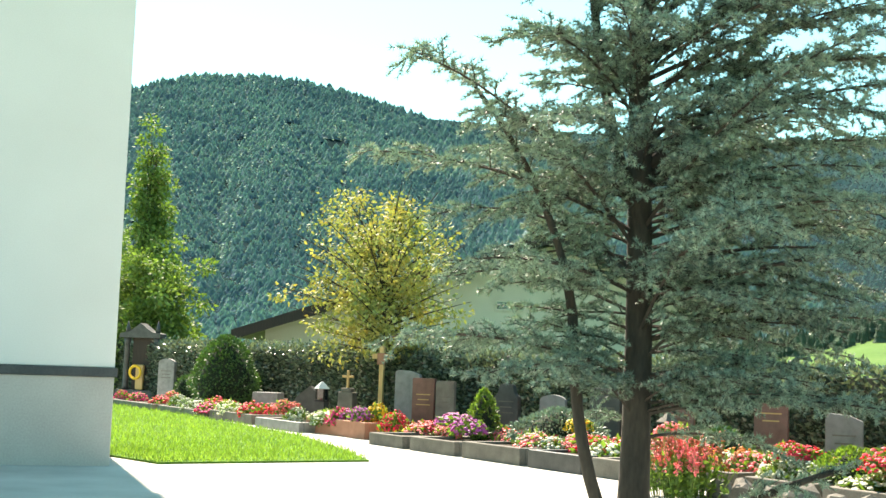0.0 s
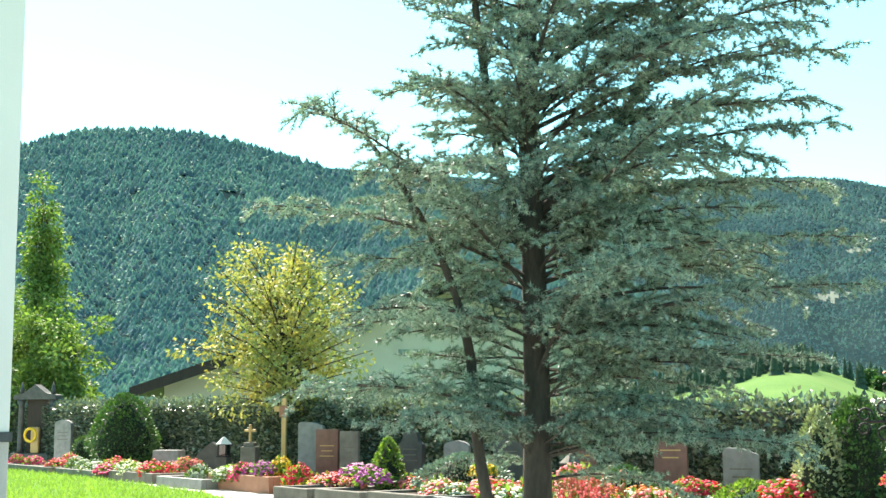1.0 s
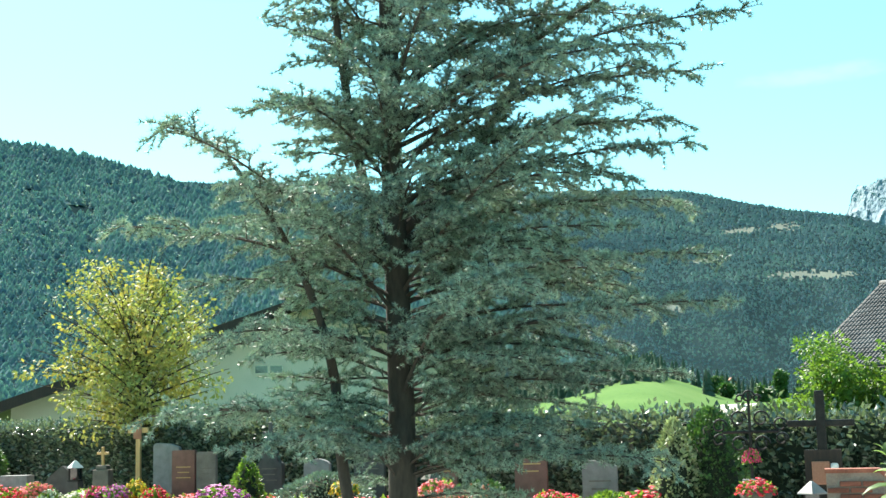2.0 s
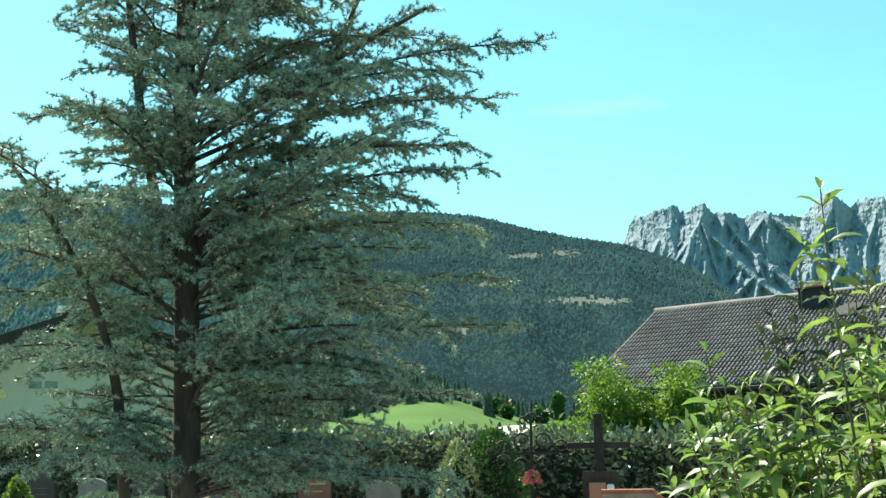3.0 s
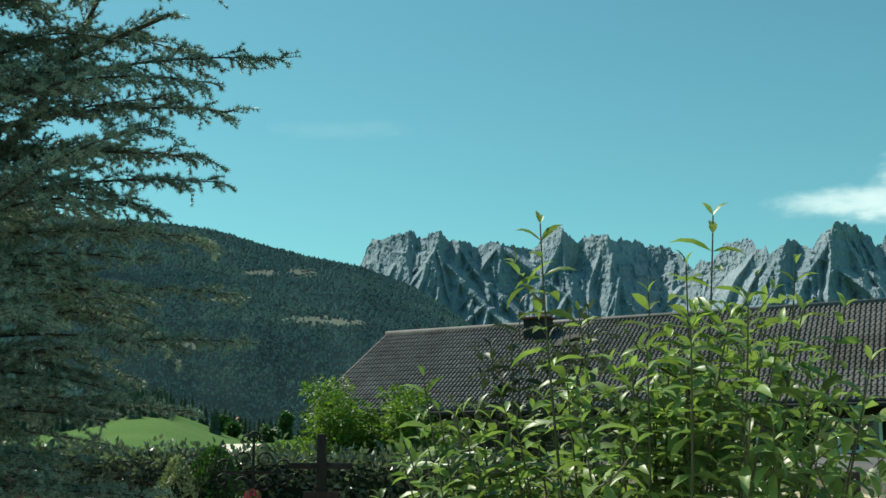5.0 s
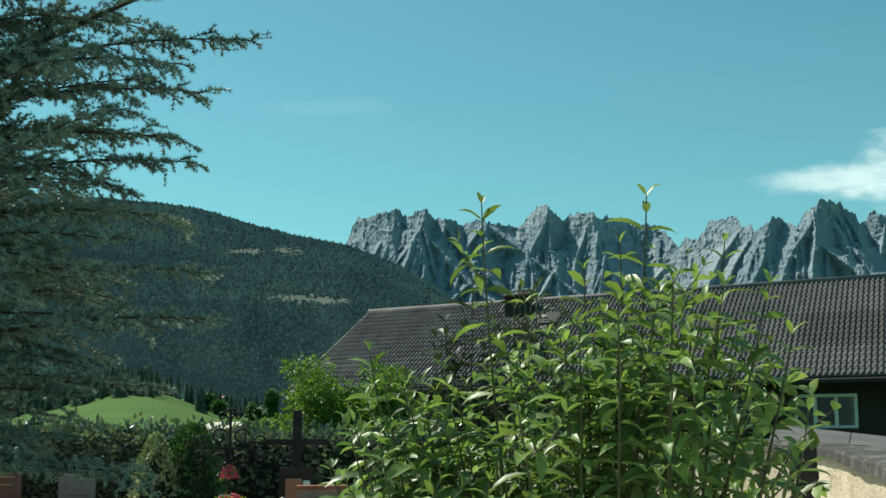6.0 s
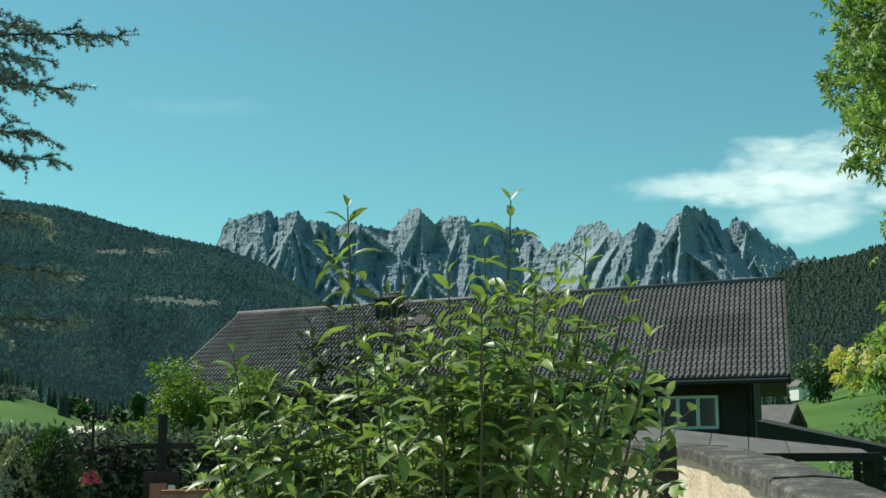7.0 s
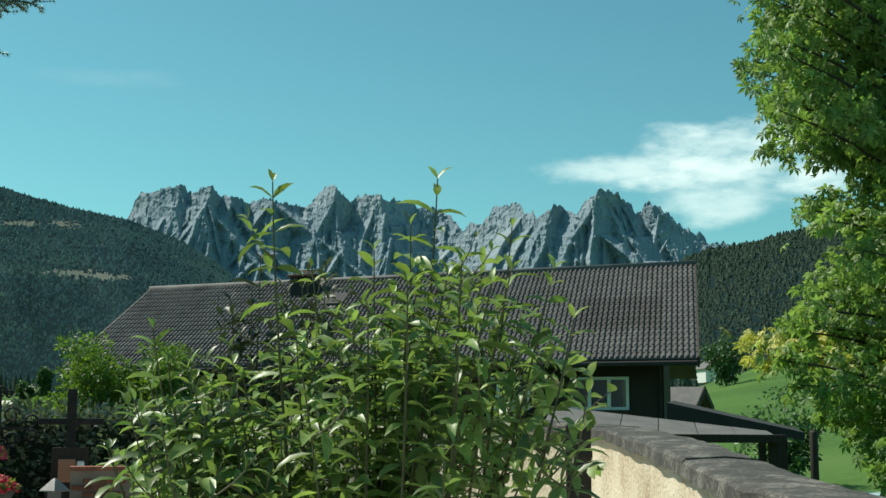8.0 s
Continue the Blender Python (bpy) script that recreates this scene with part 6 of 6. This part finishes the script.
bm = bmesh.new(); box(bm, 0.9, 2.0, 0.2, 0.9, 8.15, 8.45, bevel=0.01); part("flashing", bm, M["metal"], chalet, "bright metal flashing")
small_house("barn", 53.75, 62.0, 75.0, 2.8, 2.8, 2.3, 0.85, "dark_wood", "eternit", "small dark barn with a grey roof", base=-0.25, over=0.2)
small_house("far_house", 24.1, 95.0, 40.0, 3.0, 3.4, 3.5, 0.7, "cream", "cream", "pale low building beyond the hedge", base=-1.7, over=0.3)
small_house("far_house", 23.2, 430.0, 30.0, 5.0, 6.0, 3.5, 2.0, "cream", "terracotta", "distant farmhouse with a reddish roof", base=float(ground_z(23.5, 430.0)), over=0.6)
small_house("far_house", 54.6, 410.0, 20.0, 9.0, 10.0, 4.0, 3.0, "white_paint", "eternit", "distant white farmhouse by the meadow", base=float(ground_z(54.6, 410.0)), over=0.6)

# ---- churchyard wall with its swept coping ----
WALL = [(8.7, 12.2, 1.60), (9.25, 10.6, 1.60), (9.32, 9.3, 1.59), (9.03, 7.95, 1.545), (8.55, 7.27, 1.52), (8.0, 6.64, 1.485), (7.2, 5.72, 1.44), (6.37, 4.84, 1.39), (5.85, 4.28, 1.345), (5.41, 3.78, 1.305), (5.05, 3.35, 1.28), (4.55, 2.55, 1.26), (4.3, 1.4, 1.25), (4.2, -1.5, 1.25), (4.1, -6, 1.25)]


def swept(name, offs, mat, parent, cuts, wob=0.0):
    """A band swept along the wall line: offs are (outward distance, height relative to the coping's top; None: ground)."""
    P = np.array(WALL) - [0, 0.2, 0]
    s = np.concatenate([[0], np.cumsum(np.linalg.norm(np.diff(P[:, :2], axis=0), axis=1))])
    u = np.linspace(cuts[0] * s[-1], cuts[1] * s[-1], max(4, int(150 * (cuts[1] - cuts[0]))))
    x, y, z = (np.interp(u, s, P[:, k]) for k in range(3))
    ker = np.ones(5) / 5
    if len(u) > 20:
        z = np.convolve(np.pad(z, 2, mode="edge"), ker, "valid")
    d = np.stack([np.gradient(x), np.gradient(y)], 1)
    d /= np.linalg.norm(d, axis=1)[:, None]
    n = np.stack([-d[:, 1], d[:, 0]], 1)     # away from the yard
    V, F, k = [], [], len(offs)
    for i in range(len(u)):
        for o, h in offs:
            q = wob * noise.fractal(Vector((u[i] * 3.0, o * 6, (h or 0) * 8)), 1.0, 2.0, 4)
            V.append((x[i] + n[i, 0] * (o + q), y[i] + n[i, 1] * (o + q), (-0.1 if h is None else z[i] + h + q)))
    for i in range(len(u) - 1):
        for j in range(k):
            F.append([i * k + j, (i + 1) * k + j, (i + 1) * k + (j + 1) % k, i * k + (j + 1) % k])
    F.append(list(range(k))); F.append([(len(u) - 1) * k + j for j in range(k)][::-1])
    me = raw_mesh(name, V, F, M[mat], False)
    bm = bmesh.new(); bm.from_mesh(me); bmesh.ops.recalc_face_normals(bm, faces=bm.faces); bm.to_mesh(me); bm.free()
    return put(name, me, parent)


yw = thing("churchyard_wall", Matrix.Identity(4), "old ochre plastered wall with a dark weathered coping", "wall", kind="structure")
swept("body", [(0.0, None), (0.0, -0.6), (0.0, -0.095), (0.36, -0.095), (0.36, -0.6), (0.36, None)], "wall_plaster", yw, (0, 1), 0.012)
for a, b in ((0, 0.24), (0.2405, 0.4397), (0.44, 0.60), (0.6005, 1.0)):
    swept("coping", [(-0.05, -0.10), (-0.05, -0.02), (-0.03, 0.0), (0.20, 0.012), (0.40, 0.0), (0.42, -0.02), (0.42, -0.10)], "cap", yw, (a, b), 0.012)

gp = thing("wooden_post", Matrix.Translation((0, -0.2, 0)) @ spot(48.35, 9.3, 0, 0), "dark weathered wooden post before the wall", "post")
bm = bmesh.new(); box(bm, -0.09, 0.09, -0.09, 0.09, -0.02, 1.56, bevel=0.012); part("shaft", bm, M["dark_wood"], gp)
bm = bmesh.new(); box(bm, -0.10, 0.10, -0.10, 0.10, 1.30, 1.40, bevel=0.03); part("collar", bm, M["dark_wood"], gp)

# vine with rounder leaves on thin shoots over the wall
def vine():
    r = np.random.RandomState(71)
    ob = thing("climbing_vine", Matrix.Identity(4), "thin vine shoots with round green leaves", "vine")
    stems, P, D, S = [], [], [], []
    for az0, az1, el1, dist in ((45, 51.6, 1.5, 4.6), (44, 50.4, 2.3, 4.5), (45, 49.6, -0.2, 4.6), (46, 51.0, -1.6, 4.8), (44, 48.8, 1.2, 4.4), (44, 47.8, -2.2, 4.5), (43.5, 48.3, 3.2, 4.4), (44, 49.6, 2.8, 4.5), (43, 47.0, 0.5, 4.4)):
        a, b = heading(az0) * dist, heading(az1) * dist
        p0, p2 = np.array([a.x, a.y, 0.6 + 0.3 * r.rand()]), np.array([b.x, b.y, 1.58 + dist * math.tan(radians(el1))])
        pts = bezier(p0, (p0 + p2) / 2 + np.array([0, 0, 0.35]), p2, 12)
        stems.append((np.vstack([[p0[0] * 0.96, p0[1] * 0.96, -0.03], pts]), np.linspace(0.006, 0.002, 13)))
        for f in np.linspace(0.25, 1, 17):
            i = min(int(f * 11), 10)
            P.append(pts[i] + (pts[i + 1] - pts[i]) * (f * 11 - i)); D.append(np.array([0, 0, -0.5]) + r.randn(3) * 0.6); S.append(0.06 + 0.035 * r.rand())
    V, F = tubes(stems, 4); tagged(put("stem", raw_mesh("stem", V, F, M["bark"]), ob), kind="stuff")
    S = np.array(S)
    V, F = scatter(LEAF_V, LEAF_F, np.array(P), np.array(D), r.rand(len(P)) * 6.28, np.stack([S * 1.9, S, S], 1))
    tagged(put("foliage", raw_mesh("foliage", V, F, M["shrub_leaf"], True), ob), kind="stuff")


vine()

# ---- beyond: meadow trees, van ----
for k, (az, dist, h, wide, m, lab) in enumerate((
        (57.3, 70, 4.4, 1.9, "yew", "dark round tree in the meadow"), (54.9, 260, 10, 4.0, "yew", "dark tree by a farmhouse"),
        (22.6, 330, 4.4, 1.3, "yew", "dark tree standing on the meadow"), (23.0, 320, 3.4, 1.5, "yew", "dark tree standing on the meadow"), (19.4, 400, 6, 3, "yew", "dark tree on the meadow slope"), (18.6, 410, 6, 3, "yew", "dark tree on the meadow slope"),
        (25.3, 360, 8, 1.6, "yew", "tall tree in the valley"), (24.6, 330, 4, 1.8, "yew", "round tree in the valley"), (17.6, 380, 6, 3, "yew", "dark tree on the meadow slope"),
        (63.5, 56, 3.4, 2.0, "green_leaf", "green bush in the meadow"))):
    v = heading(az) * dist
    leafy_tree("meadow_tree", (v.x, v.y, float(ground_z(az, dist)) - 0.2), h, h * 0.15, wide, M[m], 0.16 + 0.0022 * dist, 2400, lab, 90 + k, clumps=18, trunk_r=0.03 * h * 0.4)

van = thing("parked_van", spot(61.6, 33.0, float(ground_z(61.6, 33.0)), 20), "pale blue-green van parked beyond the wall", "van")
bm = bmesh.new()
out = [(-2.2, 0.35), (2.2, 0.35), (2.25, 0.9), (1.75, 1.15), (1.15, 1.95), (0.9, 2.05), (-2.0, 2.05), (-2.2, 1.9)]
f, b = [bm.verts.new((x, -0.9, z)) for x, z in out], [bm.verts.new((x, 0.9, z)) for x, z in out]
bm.faces.new(f); bm.faces.new(b[::-1])
for i in range(8):
    bm.faces.new((f[(i + 1) % 8], f[i], b[i], b[(i + 1) % 8]))
bmesh.ops.recalc_face_normals(bm, faces=bm.faces)
bmesh.ops.bevel(bm, geom=bm.edges[:], offset=0.1, segments=3, affect="EDGES")
part("body", bm, M["glossy_car"], van, smooth=True)
for x in (-1.4, 1.4):
    for y in (-0.85, 0.85):
        V, F = tubes([([(x, y - 0.1, 0.32), (x, y + 0.1, 0.32)], [0.33, 0.33])], 16); put("wheel", raw_mesh("wheel", V, F, M["rubber"]), van)
for x0, x1 in ((-1.9, -0.6), (-0.5, 0.9)):
    bm = bmesh.new(); box(bm, x0, x1, -0.915, -0.895, 1.2, 1.8, bevel=0.008); part("window", bm, M["glass"], van)

# ---- roof tiles, each laid by itself at the near end of the roof ----
ROWS, COLS, TW = 18, 66, ROOF_L / 66
TE = ROOF_W / ROWS


def tile_data():
    V = []
    for y, lift in ((-0.03, 0.034), (TE, 0.004)):
        for i in range(9):
            x = TW * i / 8
            V.append((x, y, y * ROOF_T + lift + (0.0, 0.002, 0.052, 0.058)[i % 4]))
    for i in range(9):
        V.append((TW * i / 8, -0.03, -0.03 * ROOF_T + 0.0))
    F = [[i, i + 1, 10 + i, 9 + i] for i in range(8)] + [[18 + i, 19 + i, 1 + i, i] for i in range(8)]
    return np.array([house_m @ Vector(v) for v in V]), F


TV, TF = tile_data()
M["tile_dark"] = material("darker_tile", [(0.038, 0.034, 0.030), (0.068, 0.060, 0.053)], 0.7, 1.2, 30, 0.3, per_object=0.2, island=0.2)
tile_me = {k: raw_mesh("roof_tile", TV, TF, M[k]) for k in ("tile", "tile_dark")}
rest, rest_f, count = [], [], 0
front_roof = [o for o in house.children if o.name.startswith("roof")][0]
for c in range(COLS):
    for rw in range(ROWS):
        off = house_m @ Vector((c * TW, rw * TE, HZ + rw * TE * ROOF_T))
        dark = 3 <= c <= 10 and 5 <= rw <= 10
        if c < 15:
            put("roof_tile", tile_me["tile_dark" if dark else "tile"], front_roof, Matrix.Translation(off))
        else:
            rest_f += [[i + 27 * count for i in f] for f in TF]
            rest.append(TV + np.array(off)); count += 1
tagged(put("tiles", raw_mesh("tiles", np.concatenate(rest), rest_f, M["tile"]), front_roof), kind="stuff")
